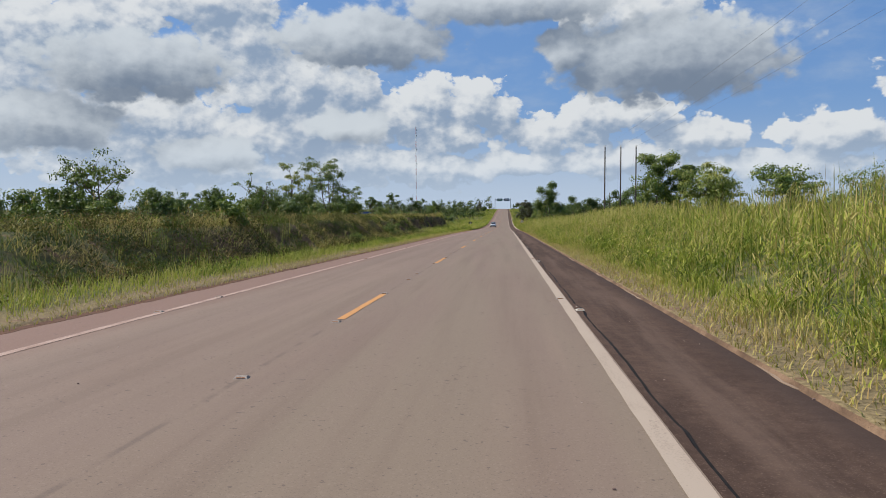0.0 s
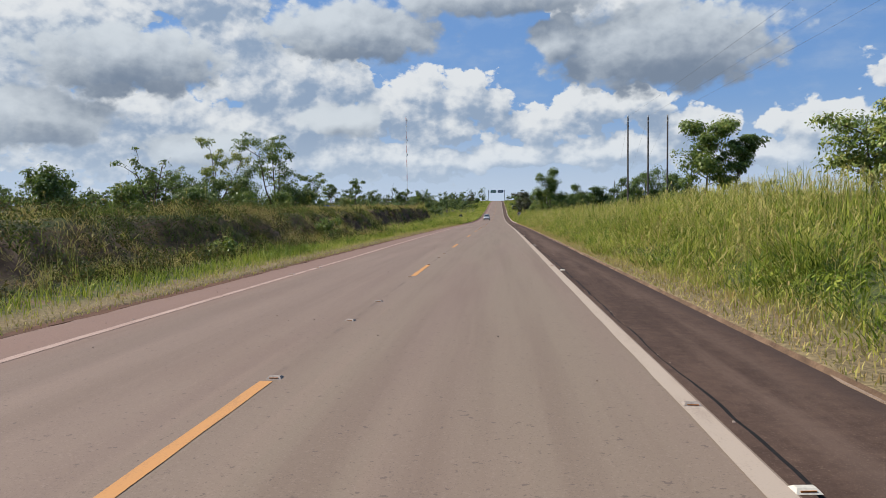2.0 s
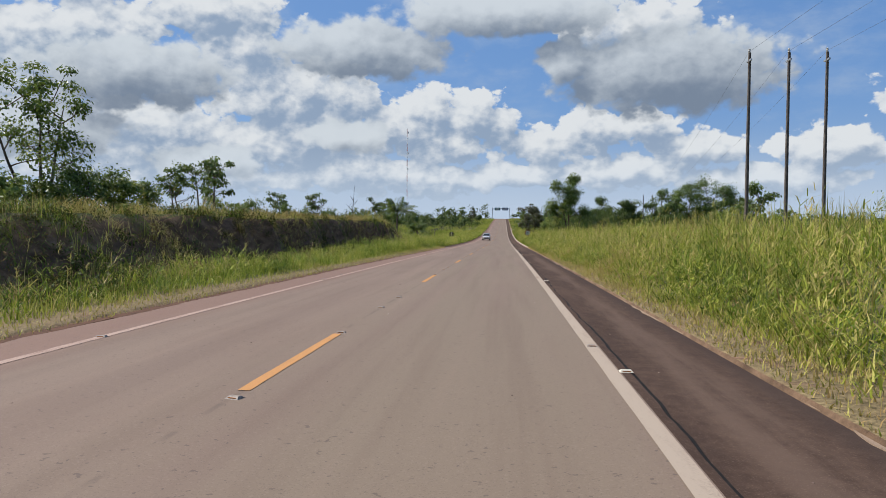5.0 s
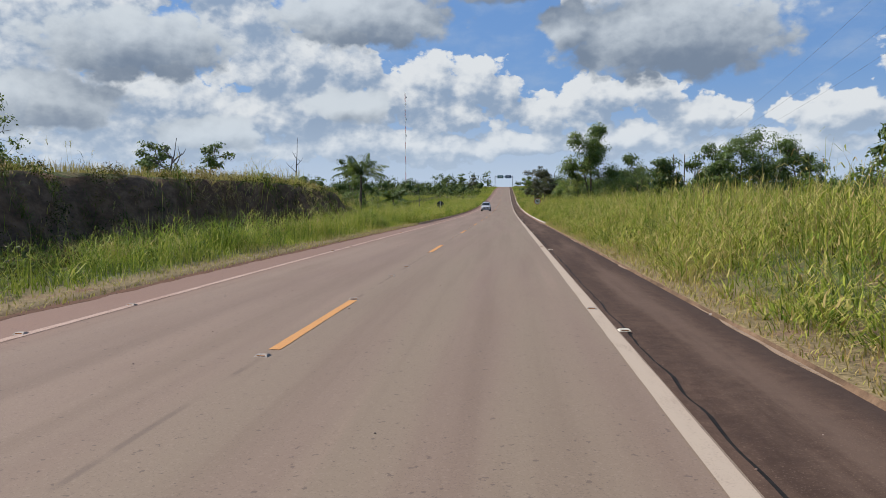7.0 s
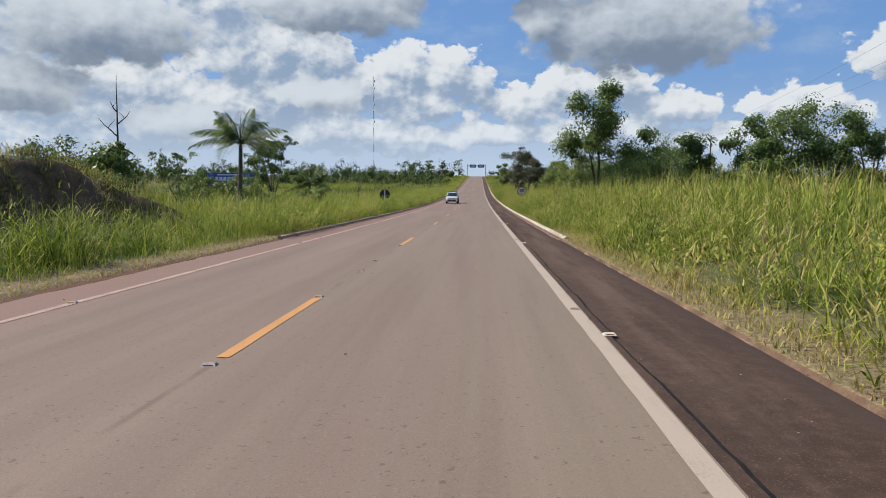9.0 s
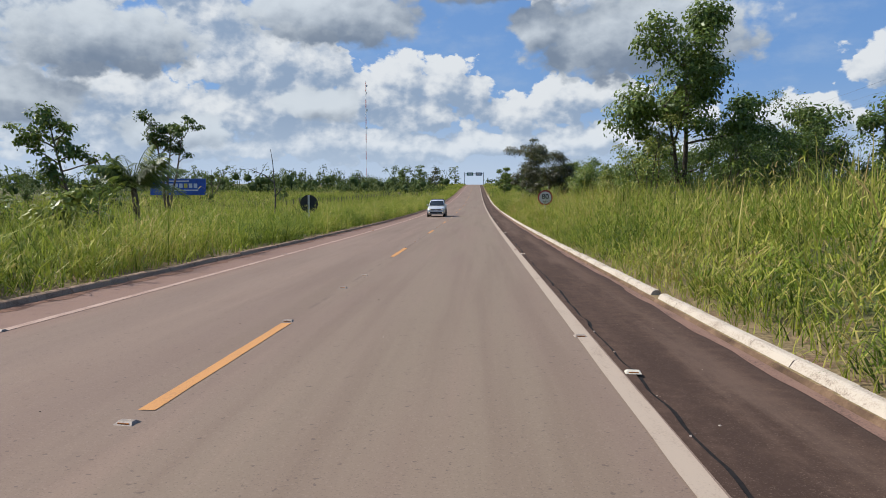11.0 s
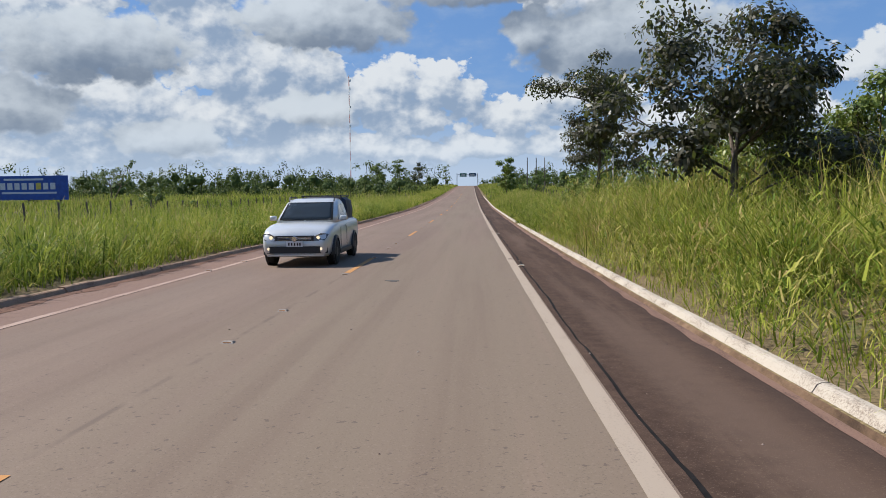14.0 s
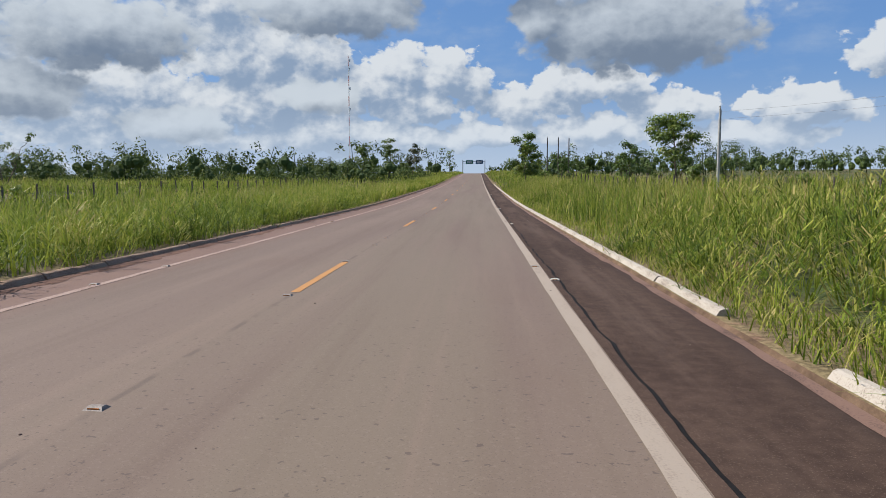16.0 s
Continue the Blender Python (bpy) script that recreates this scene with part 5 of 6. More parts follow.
F = np.array([(0, 1, 5, 4), (1, 2, 6, 5), (2, 3, 7, 6), (3, 0, 4, 7), (4, 5, 6, 7)])
m, n, out = material("gravel_bits")
principled(n, out, n.ramp(n.add("ShaderNodeNewGeometry").outputs["Random Per Island"], [(0.0, (0.05, 0.035, 0.03)), (0.6, (0.16, 0.10, 0.075)), (1.0, (0.40, 0.34, 0.28))]), 0.9)
tagged(part("gravel", np_mesh("gravel", V.reshape(-1, 3), (np.arange(2100)[:, None, None] * 8 + F).reshape(-1, 4)), m), "loose grit and small stones on the asphalt", "gravel", kind="stuff")

# ---------------------------------------------------------------- poles, wires, mast, gantry


def cable(name, label, points, radius, mat, category="power line"):
    V, F, _ = tube(points, np.full(len(points), radius), 5)
    return tagged(part(name, np_mesh(name, V, F, None, True), mat), label, category)


def wood_pole(x, y, top, label, mat=None, radius=0.15, category="utility pole", group="", arm=True):
    z = float(ground_z(x, y))
    ob = tagged(empty("utility_pole", x, y, z), label, category, group)
    h = top - z
    V, F, _ = tube([(0, 0, -0.3), (0, 0, h * 0.5), (0.02, 0, h)], [radius, radius * 0.85, radius * 0.7], 10)
    part("shaft", np_mesh("shaft", V, F, None, True), mat or POLE_WOOD, ob)
    bm = bmesh.new()
    lathe_y(bm, [(0.0, 0.04), (0.05, 0.09), (0.10, 0.05), (0.15, 0.09), (0.20, 0.05), (0.25, 0.08), (0.3, 0.03)], 10, pose(0, 0, h - 0.02, 90))
    part("insulator", bm, CONCRETE, ob, "pale stacked insulator")
    if arm:
        bm = bmesh.new()
        box(bm, -0.05, 0.05, -0.4, 0.4, h - 0.55, h - 0.43, 0.01)
        part("bracket", bm, STEEL, ob, "steel bracket")
    return ob


LINE_X = (18.15, 20.6, 22.95)
for x in LINE_X:
    wood_pole(x, 110.3, 12.05, "tall slim dark wooden pole of a power line", None, 0.125, "utility pole", "three-pole line support")
    wood_pole(x, 412.0, 9.2, "tall slim dark wooden pole of a power line", None, 0.16, "utility pole", "three-pole line support")
    wood_pole(x + 22.0, 262.0, 9.0, "tall slim dark wooden pole of a power line", None, 0.15, "utility pole", "three-pole line support")
    for xb, (ya, za), (yb, zb), sag in ((x, (-95.0, 17.5), (110.3, 12.15), 1.6), (x + 22.0, (110.3, 12.15), (262.0, 9.1), 2.2)):
        t = np.linspace(0, 1, 40)
        cable("power_wire", "thin dark power wire between the wooden poles", np.stack([x + (xb - x) * t, ya + (yb - ya) * t, za + (zb - za) * t - 4 * sag * t * (1 - t)], 1), 0.007, WIRE)
wood_pole(20.5, 302.7, 4.25, "short pale concrete pole in the grass", CONCRETE, 0.13, "utility pole", "", False)
for x, off in ((20.5, 0.0), (21.2, -0.5)):
    t = np.linspace(0, 1, 30)
    cable("telephone_wire", "thin wire running to the concrete pole", np.stack([x + 22 * t, 302.7 - 30 * t, 4.1 + off + 1.5 * t - 2.5 * t * (1 - t)], 1), 0.007, WIRE, "telephone line")
wood_pole(15.6, 227.0, 0.9, "old wooden post among the bushes", None, 0.10, "post", "", False)

RED_PAINT, WHITE_STEEL = plain("faded_red_paint", (0.45, 0.10, 0.06), 0.6), plain("white_painted_steel", (0.70, 0.70, 0.68), 0.5)
mast_z = float(ground_z(-102.4, 838.4))
mast = tagged(empty("radio_mast", -102.4, 838.4, mast_z), "slender red and white lattice radio mast far off", "radio mast")
step_h, total = 8.0, 104.5 - mast_z
for i in range(int(total / step_h) + 1):
    z0, z1 = i * step_h, min((i + 1) * step_h, total)
    chunks = []
    corners = [(0.4 * math.cos(a), 0.4 * math.sin(a)) for a in (0.5, 2.6, 4.7)]
    for (ax, ay), (bx, by) in zip(corners, corners[1:] + corners[:1]):
        chunks.append(tube([(ax, ay, z0), (ax, ay, z1)], [0.07, 0.07], 4))
        for j in range(4):
            a, b = z0 + (z1 - z0) * j / 4, z0 + (z1 - z0) * (j + 1) / 4
            chunks.append(tube([(ax, ay, a), (bx, by, b)], [0.035, 0.035], 4))
    V, F, _ = join_arrays(chunks)
    part("mast_section", np_mesh("mast_section", V, F), RED_PAINT if i % 2 else WHITE_STEEL, mast)
for z, s in ((total * 0.55, 0.8), (total * 0.72, 1.0), (total * 0.88, 0.7), (total * 0.95, 1.1)):
    bm = bmesh.new()
    box(bm, 0.5, 0.5 + s, -0.3, 0.3, z - 1.0, z + 1.0, 0.1)
    part("antenna", bm, WHITE_STEEL, mast, "white panel antenna")

gz = float(road_z(857.0))
gantry = tagged(empty("sign_gantry", 0, 857.0, gz), "steel sign gantry spanning the far road", "sign gantry")
for x in (-10.3, 8.2):
    bm = bmesh.new()
    box(bm, x - 0.3, x + 0.3, -0.3, 0.3, -0.5, 12.6, 0.05)
    part("column", bm, STEEL, gantry)
bm = bmesh.new()
box(bm, -10.3, 8.2, -0.2, 0.2, 11.2, 11.6, 0.03)
box(bm, -10.3, 8.2, -0.2, 0.2, 9.9, 10.2, 0.03)
part("beam", bm, STEEL, gantry)
GREEN_SIGN, BLUE_SIGN = plain("green_sign_sheet", (0.02, 0.14, 0.10), 0.4), plain("dark_blue_sign_sheet", (0.02, 0.07, 0.14), 0.4)
for x0, x1, mat in ((-7.7, -1.7, GREEN_SIGN), (0.6, 6.6, BLUE_SIGN)):
    bm = bmesh.new()
    box(bm, x0, x1, -0.34, -0.22, 9.4, 12.5, 0.03)
    panel = part("sign_panel", bm, mat, gantry)
    for z in (10.3, 11.2):
        bm = bmesh.new()
        box(bm, x0 + 1.0, x1 - 1.2, -0.36, -0.345, z, z + 0.4, 0.004)
        part("lettering_bar", bm, WHITE_STEEL, panel)

# ---------------------------------------------------------------- signs
SIGN_RED, SIGN_WHITE, SIGN_BLACK = plain("sign_red", (0.36, 0.03, 0.035), 0.4, 0.0, 0.25), plain("sign_white", (0.70, 0.68, 0.66), 0.45, 0.0, 0.15), plain("sign_black", (0.02, 0.02, 0.02), 0.5)
WHITE_POST = plain("white_painted_post", (0.62, 0.60, 0.55), 0.8, 0.0, 0.3)


def disc(name, radius, y0, y1, mat, parent, label="", hole=0.0):
    bm = bmesh.new()
    if hole:
        rows = [[bm.verts.new((q * math.cos(a), y, q * math.sin(a))) for a in [2 * math.pi * i / 48 for i in range(48)]] for q, y in ((hole, y1), (hole, y0), (radius, y0), (radius, y1))]
        for a, b in zip(rows, rows[1:] + rows[:1]):
            for i in range(48):
                bm.faces.new((a[i], a[(i + 1) % 48], b[(i + 1) % 48], b[i]))
        bmesh.ops.recalc_face_normals(bm, faces=bm.faces[:])
    else:
        lathe_y(bm, [(y0, radius), (y1, radius)], 48)
        bmesh.ops.recalc_face_normals(bm, faces=bm.faces[:])
    return part(name, bm, mat, parent, label)


def lettering(text, size, mat, parent, x, z, y, spread=1.0, bold=0.0):
    cu = bpy.data.curves.new("lettering", "FONT")
    cu.body, cu.size, cu.align_x, cu.align_y, cu.extrude, cu.space_character, cu.offset = text, size, "CENTER", "CENTER", 0.002, spread, bold
    tmp = bpy.data.objects.new("tmp_text", cu)
    me = bpy.data.meshes.new_from_object(tmp)
    bpy.data.objects.remove(tmp)
    bpy.data.curves.remove(cu)
    me.materials.clear()
    ob = part("lettering", me, mat, parent)
    ob.matrix_basis = pose(x, y, z, 90, 0, 0)
    return ob


sx, sy = 7.39, 210.9
sz = float(ground_z(sx, sy))
sign = tagged(empty("speed_sign", sx, sy, sz, 6.0), "round white speed sign with a red rim on a post", "road sign")
bm = bmesh.new()
box(bm, -0.04, 0.04, 0.02, 0.10, -0.4, 2.3, 0.008)
part("post", bm, WHITE_POST, sign, "white painted wooden post")
centre = -0.75 - sz
plate = disc("plate", 0.55, 0.0, 0.012, SIGN_WHITE, sign)
rim = disc("rim", 0.55, -0.008, -0.002, SIGN_RED, sign, "red rim", 0.445)
for ob in (plate, rim):
    ob.location.z = centre
lettering("80", 0.52, SIGN_BLACK, plate, 0.0, 0.065, -0.004, 1.05, 0.012)
lettering("km/h", 0.165, SIGN_BLACK, plate, 0.0, -0.285, -0.004, 1.15, 0.003)

bx, by = -7.5, 200.8
bz = float(ground_z(bx, by))
back_sign = tagged(empty("road_sign", bx, by, bz, 3.0), "dark weathered back of a round road sign", "road sign")
disc("plate", 0.53, 0.0, 0.015, plain("weathered_dark_metal", (0.035, 0.034, 0.032), 0.7, 0.2, 0.3), back_sign, "blackened back plate").location.z = -1.05 - bz
bm = bmesh.new()
box(bm, -0.055, 0.055, -0.12, -0.01, -0.4, -0.55 - bz, 0.01)
part("post", bm, WHITE_POST, back_sign, "pale wooden post")

BLUE_BOARD = plain("faded_blue_board", (0.018, 0.075, 0.36), 0.5, 0.0, 0.3, 1.5)
bbx, bby = -65.2, 319.0
bbz = float(ground_z(bbx, bby))
board = tagged(empty("billboard", bbx, bby, bbz, 0.0), "blue roadside billboard with worn white lettering", "billboard")
bm = bmesh.new()
box(bm, -6.4, 6.4, -0.08, 0.08, -0.85 - bbz, 2.85 - bbz, 0.02)
face = part("face", bm, BLUE_BOARD, board)
for x in (-5.0, 0.0, 5.0):
    bm = bmesh.new()
    box(bm, x - 0.12, x + 0.12, 0.09, 0.33, -0.4, 2.6 - bbz, 0.02)
    part("leg", bm, POLE_WOOD, board)
PALE_LETTER, YELLOW_LETTER = plain("pale_lettering", (0.60, 0.62, 0.66), 0.6), plain("yellow_lettering", (0.60, 0.50, 0.10), 0.6)
for i in range(8):
    bm = bmesh.new()
    box(bm, -4.2 + i * 1.12, -3.4 + i * 1.12, -0.10, -0.085, 0.75 - bbz, 1.75 - bbz, 0.004)
    part("lettering_bar", bm, YELLOW_LETTER if i == 5 else PALE_LETTER, face)
for x0, x1, z in ((-3.6, 2.6, 2.15), (-4.0, 4.6, 0.1)):
    bm = bmesh.new()
    box(bm, x0, x1, -0.10, -0.085, z - bbz, z + 0.28 - bbz, 0.004)
    part("lettering_bar", bm, PALE_LETTER, face)

# fence posts across the meadow
bm = bmesh.new()
prism(bm, [(0.06 * math.cos(a), 0.06 * math.sin(a)) for a in [i * math.pi / 4 for i in range(8)]], -0.3, 1.55)
fence_mesh = bpy.data.meshes.new("fence_post")
bm.to_mesh(fence_mesh)
bm.free()
for i in range(36):
    y = 250 + 3.1 * i
    ob = tagged(part("fence_post", fence_mesh, POLE_WOOD), "weathered wooden fence post in the meadow", "fence post", "meadow fence")
    ob.matrix_basis = pose(-22.0 + random.gauss(0, 0.1), y, float(ground_z(-22.0, y)), random.gauss(0, 2.5), random.gauss(0, 2.5), 0)
for i in range(30):
    y = 262 + 4.0 * i
    ob = tagged(part("fence_post", fence_mesh, POLE_WOOD), "weathered wooden fence post behind tall grass", "fence post", "roadside fence")
    ob.matrix_basis = pose(17.0 + random.gauss(0, 0.1), y, float(ground_z(17.0, y)) + 0.1, random.gauss(0, 2.5), random.gauss(0, 2.5), 0)

# ---------------------------------------------------------------- palms, dead trees
PALM_LEAF = leaf_material("palm_leaflets", [(0.0, (0.025, 0.045, 0.014)), (0.5, (0.075, 0.115, 0.030)), (1.0, (0.20, 0.215, 0.07))], 0.25, 0.4)


def palm(x, y, high, reach, seed, label, fronds=18):
    r = np.random.default_rng(seed)
    ob = tagged(empty("palm_tree", x, y, float(ground_z(x, y))), label, "palm")
    pts = limb((0, 0, -0.3), (r.normal(0, 0.05), r.normal(0, 0.05), 1), high - reach * 0.45 + 0.3, 0.02, r, 7)
    V, F, _ = tube(pts, np.linspace(0.17, 0.13, len(pts)), 9)
    part("trunk", np_mesh("trunk", V, F, None, True), BARK, ob)
    for i in range(fronds):
        a, lift = i * 2.4 + r.uniform(-0.2, 0.2), r.uniform(0.2, 1.5)
        L = reach * r.uniform(0.8, 1.15)
        t = np.linspace(0, 1, 12)
        out, up = L * t * math.cos(lift) + L * 0.12 * t ** 2, L * t * math.sin(lift) - L * (0.28 + 0.34 * math.cos(lift)) * t ** 2.2
        spine = pts[-1] + np.stack([np.cos(a) * out, np.sin(a) * out, up], 1)
        chunks = [tube(spine, np.linspace(0.03, 0.008, 12), 4)]
        side = np.array([-np.sin(a), np.cos(a), 0])
        s = np.linspace(0.15, 0.98, 34)
        base = np.stack([np.interp(s, t, spine[:, j]) for j in range(3)], 1)
        along = np.array([np.cos(a), np.sin(a), 0]) * 0.55
        for sign_ in (-1, 1):
            ll = 0.62 * np.sin(np.pi * np.clip(s, 0.12, 0.93)) ** 0.6 * reach / 2.4
            tip = base + (side * sign_ + along) * ll[:, None] + np.stack([0 * s, 0 * s, -ll * r.uniform(0.3, 0.8, len(s))], 1)
            mid = (base + tip) / 2 + np.array([0, 0, 0.05])
            wd = np.array([np.cos(a), np.sin(a), 0.3]) * 0.028
            v = np.stack([base, mid - wd, tip, mid + wd], 1).reshape(-1, 3)
            chunks.append((v, np.arange(len(v)).reshape(-1, 4), np.repeat(np.clip(0.5 + 0.15 * r.standard_normal(len(s)), 0, 1), 4)))
        V, F, T = join_arrays(chunks)
        part("frond", np_mesh("frond", V, F, T), PALM_LEAF, ob)
    return ob


palm(-14.5, 175.5, 6.6, 3.6, 1, "feathery palm tree with drooping fronds behind the meadow", 26)
palm(-12.8, 190.3, 3.5, 2.7, 5, "low palm with drooping fronds in the meadow", 26)
palm(22.0, 224.0, 5.4, 2.2, 3, "palm with stiff fronds among the bushes", 14)


def dead_tree(x, y, high, seed, label, forks):
    r = np.random.default_rng(seed)
    ob = tagged(empty("dead_tree", x, y, float(ground_z(x, y))), label, "dead tree")
    main = limb((0, 0, -0.3), (0.03, 0, 1), high + 0.3, 0.05, r, 12)
    chunks = [tube(main, np.linspace(0.011 * high + 0.02, 0.015, len(main)), 7)]
    for t, a, L in forks:
        j = int(t * 12)
        b = limb(main[j], (math.cos(a), math.sin(a) * 0.4, 0.8), L, 0.14, r, 6, 0.06)
        chunks.append(tube(b, np.linspace(0.05, 0.012, len(b)), 5))
        c = limb(b[3], (-math.cos(a) * 0.5, 0.2, 1), L * 0.45, 0.16, r, 4, 0.05)
        chunks.append(tube(c, np.linspace(0.025, 0.008, len(c)), 4))
    V, F, _ = join_arrays(chunks)
    part("trunk", np_mesh("trunk", V, F, None, True), DEAD_WOOD, ob)
    return ob


dead_tree(-20.6, 170.6, 8.9, 4, "tall bare dead tree with short broken branches", ((0.62, 3.1, 1.6), (0.7, 0.2, 1.2), (0.8, 3.3, 0.9)))
dead_tree(-11.5, 207.8, 5.2, 5, "blackened forked dead tree in the meadow", ((0.66, 3.0, 2.2), (0.45, 0.2, 0.9)))
dead_tree(-15.5, 130.0, 2.6, 6, "small bare bush on the bank", ((0.3, 0.1, 1.5), (0.35, 3.0, 1.5), (0.5, 0.6, 1.2), (0.6, 2.6, 1.1), (0.2, 1.5, 1.4)))

# ---------------------------------------------------------------- the pickup
SILVER = plain("silver_car_paint", (0.62, 0.62, 0.61), 0.22, 0.35, 0.05, 2.0)
BLACK_PLASTIC = plain("black_plastic", (0.018, 0.018, 0.019), 0.55, 0.0, 0.3)
TYRE = plain("tyre_rubber", (0.016, 0.015, 0.014), 0.85, 0.0, 0.3)
RIM_METAL = plain("dark_alloy", (0.025, 0.025, 0.027), 0.5, 0.4)
CHROME = plain("chrome", (0.75, 0.75, 0.76), 0.12, 1.0, 0.05)
TARP = plain("dark_blue_tarpaulin", (0.012, 0.018, 0.045), 0.6, 0.0, 0.4, 4.0)
PALE_CRATE = plain("pale_load", (0.46, 0.40, 0.33), 0.7, 0.0, 0.3)
PLATE = plain("number_plate_sheet", (0.62, 0.62, 0.62), 0.4, 0.0, 0.1)
m, n, out = material("tinted_car_glass")
principled(n, out, (0.045, 0.055, 0.062), 0.04, 0.0, None, specular=1.0)
GLASS = m
m, n, out = material("clear_lamp_lens")
principled(n, out, (0.12, 0.12, 0.125), 0.12, 0.3, None, specular=0.8)
LENS = m
m, n, out = material("lit_lamp")
glow = n.add("ShaderNodeEmission")
glow.inputs[0].default_value, glow.inputs[1].default_value = (1.0, 0.80, 0.52, 1.0), 0.8
n.tree.links.new(glow.outputs[0], out.inputs[0])
LAMP = m


def shade_smooth(ob):
    for p in ob.data.polygons:
        p.use_smooth = True
    return ob


def loft(bm, rows, close=True):
    """Skin between rows of equally many points; the ends are closed."""
    vs = [[bm.verts.new(p) for p in row] for row in rows]
    k = len(rows[0])
    for a, b in zip(vs, vs[1:]):
        for i in range(k if close else k - 1):
            j = (i + 1) % k
            bm.faces.new((a[i], a[j], b[j], b[i]))
    if close:
        bm.faces.new(vs[0][::-1])
        bm.faces.new(vs[-1])
    bmesh.ops.recalc_face_normals(bm, faces=bm.faces[:])


def sheet(bm, corners, thick):
    """A thin four-cornered panel, pushed out along its normal."""
    c = [Vector(p) for p in corners]
    nrm = (c[1] - c[0]).cross(c[3] - c[0]).normalized() * thick
    a, b = [bm.verts.new(p) for p in c], [bm.verts.new(p + nrm) for p in c]
    for i in range(4):
        bm.faces.new((a[i], a[(i + 1) % 4], b[(i + 1) % 4], b[i]))
    bm.faces.new(b)
    bm.faces.new(a[::-1])
    bmesh.ops.recalc_face_normals(bm, faces=bm.faces[:])


def both_sides(points):
    return points + [(-x, y, z) for x, y, z in reversed(points)]


def pickup(x, y, turn):
    """Front at y = 0, tail at y = 4.5."""
    car = tagged(empty("pickup_truck", x, y, float(road_z(y + 2)), turn), "silver pickup truck with lit headlamps and a covered load", "car")
    # lower body: sections from nose to tail (y, floor, top, half width, crown)
    rows = []
    for yy, zb, zt, w, crown in ((0.0, 0.32, 0.64, 0.70, 0.02), (0.05, 0.27, 0.73, 0.78, 0.03), (0.16, 0.24, 0.825, 0.82, 0.04), (0.35, 0.23, 0.89, 0.84, 0.04), (0.8, 0.23, 0.965, 0.845, 0.03), (1.15, 0.23, 0.985, 0.855, 0.01), (1.7, 0.24, 1.015, 0.86, 0.02), (2.9, 0.24, 1.03, 0.86, 0.01), (3.3, 0.25, 1.035, 0.86, 0.0), (4.2, 0.27, 1.03, 0.855, 0.0), (4.42, 0.32, 1.01, 0.84, 0.0), (4.5, 0.40, 0.93, 0.80, 0.0)):
        mid = (zb + zt) / 2
        half = [(0.0, yy, zb), (w * 0.86, yy, zb), (w * 0.97, yy, zb + 0.10), (w, yy, mid), (w * 0.985, yy, zt - 0.10), (w * 0.94, yy, zt - 0.03), (w * 0.80, yy, zt), (0.0, yy, zt + crown)]
        rows.append(half + [(-a, b, c) for a, b, c in reversed(half[1:-1])])
    bm = bmesh.new()
    loft(bm, rows)
    body = shade_smooth(part("body", bm, SILVER, car))
    # cabin
    rows = []
    for zz, y0, y1, w in ((0.99, 1.12, 3.22, 0.80), (1.2, 1.46, 3.12, 0.755), (1.42, 1.80, 2.98, 0.695), (1.52, 2.02, 2.86, 0.64), (1.555, 2.25, 2.66, 0.52)):
        half = [(0.0, y0 - 0.03, zz), (w * 0.75, y0, zz), (w * 0.95, y0 + 0.10, zz), (w, y0 + 0.3, zz), (w, y1 - 0.2, zz), (w * 0.94, y1 - 0.04, zz), (w * 0.75, y1, zz)]
        rows.append(half + [(-a, b, c) for a, b, c in reversed(half[1:])])
    bm = bmesh.new()
    loft(bm, rows)
    cabin = shade_smooth(part("cabin", bm, SILVER, car))
    rings = ((0.99, 1.12, 0.80), (1.2, 1.46, 0.755), (1.42, 1.80, 0.695), (1.52, 2.02, 0.64))
    bm = bmesh.new()
    rows = []
    for zz in (1.035, 1.12, 1.2, 1.3, 1.42, 1.455):
        y0, w = np.interp(zz, [q[0] for q in rings], [q[1] for q in rings]), np.interp(zz, [q[0] for q in rings], [q[2] for q in rings])
        rows.append([(w * f, y0 + np.interp(abs(f), [0, 0.75, 0.95], [-0.03, 0.0, 0.10]) - 0.014, zz + 0.006) for f in (-0.88, -0.75, -0.4, 0.0, 0.4, 0.75, 0.88)])
    vs = [[bm.verts.new(p) for p in row] for row in rows]
    for p, q in zip(vs, vs[1:]):
        for i in range(6):
            bm.faces.new((p[i], p[i + 1], q[i + 1], q[i]))
    bmesh.ops.solidify(bm, geom=bm.faces[:], thickness=0.006)
    shade_smooth(part("windscreen", bm, GLASS, cabin, "dark reflecting windscreen"))
    for s in (1, -1):
        bm = bmesh.new()
        box(bm, s * 0.30 - 0.28, s * 0.30 + 0.28, 1.135, 1.15, 1.03, 1.045, 0.003)
        part("wiper", bm, BLACK_PLASTIC, cabin, "black wiper")
    bm = bmesh.new()
    sheet(bm, [(-0.60, 3.19, 1.08), (0.60, 3.19, 1.08), (0.52, 3.0, 1.40), (-0.52, 3.0, 1.40)], -0.02)
    part("rear_window", bm, GLASS, cabin, "dark rear window")
    for s in (1, -1):
        for pts in ([(0.800, 1.55, 1.045), (0.803, 2.30, 1.045), (0.70, 2.30, 1.42), (0.713, 1.98, 1.38)], [(0.803, 2.37, 1.045), (0.79, 2.92, 1.045), (0.705, 2.80, 1.39), (0.70, 2.37, 1.42)]):
            bm = bmesh.new()
            sheet(bm, [(s * a, b, c) for a, b, c in pts], -0.012 * s)
            part("side_window", bm, GLASS, cabin, "dark side window")
        bm = bmesh.new()
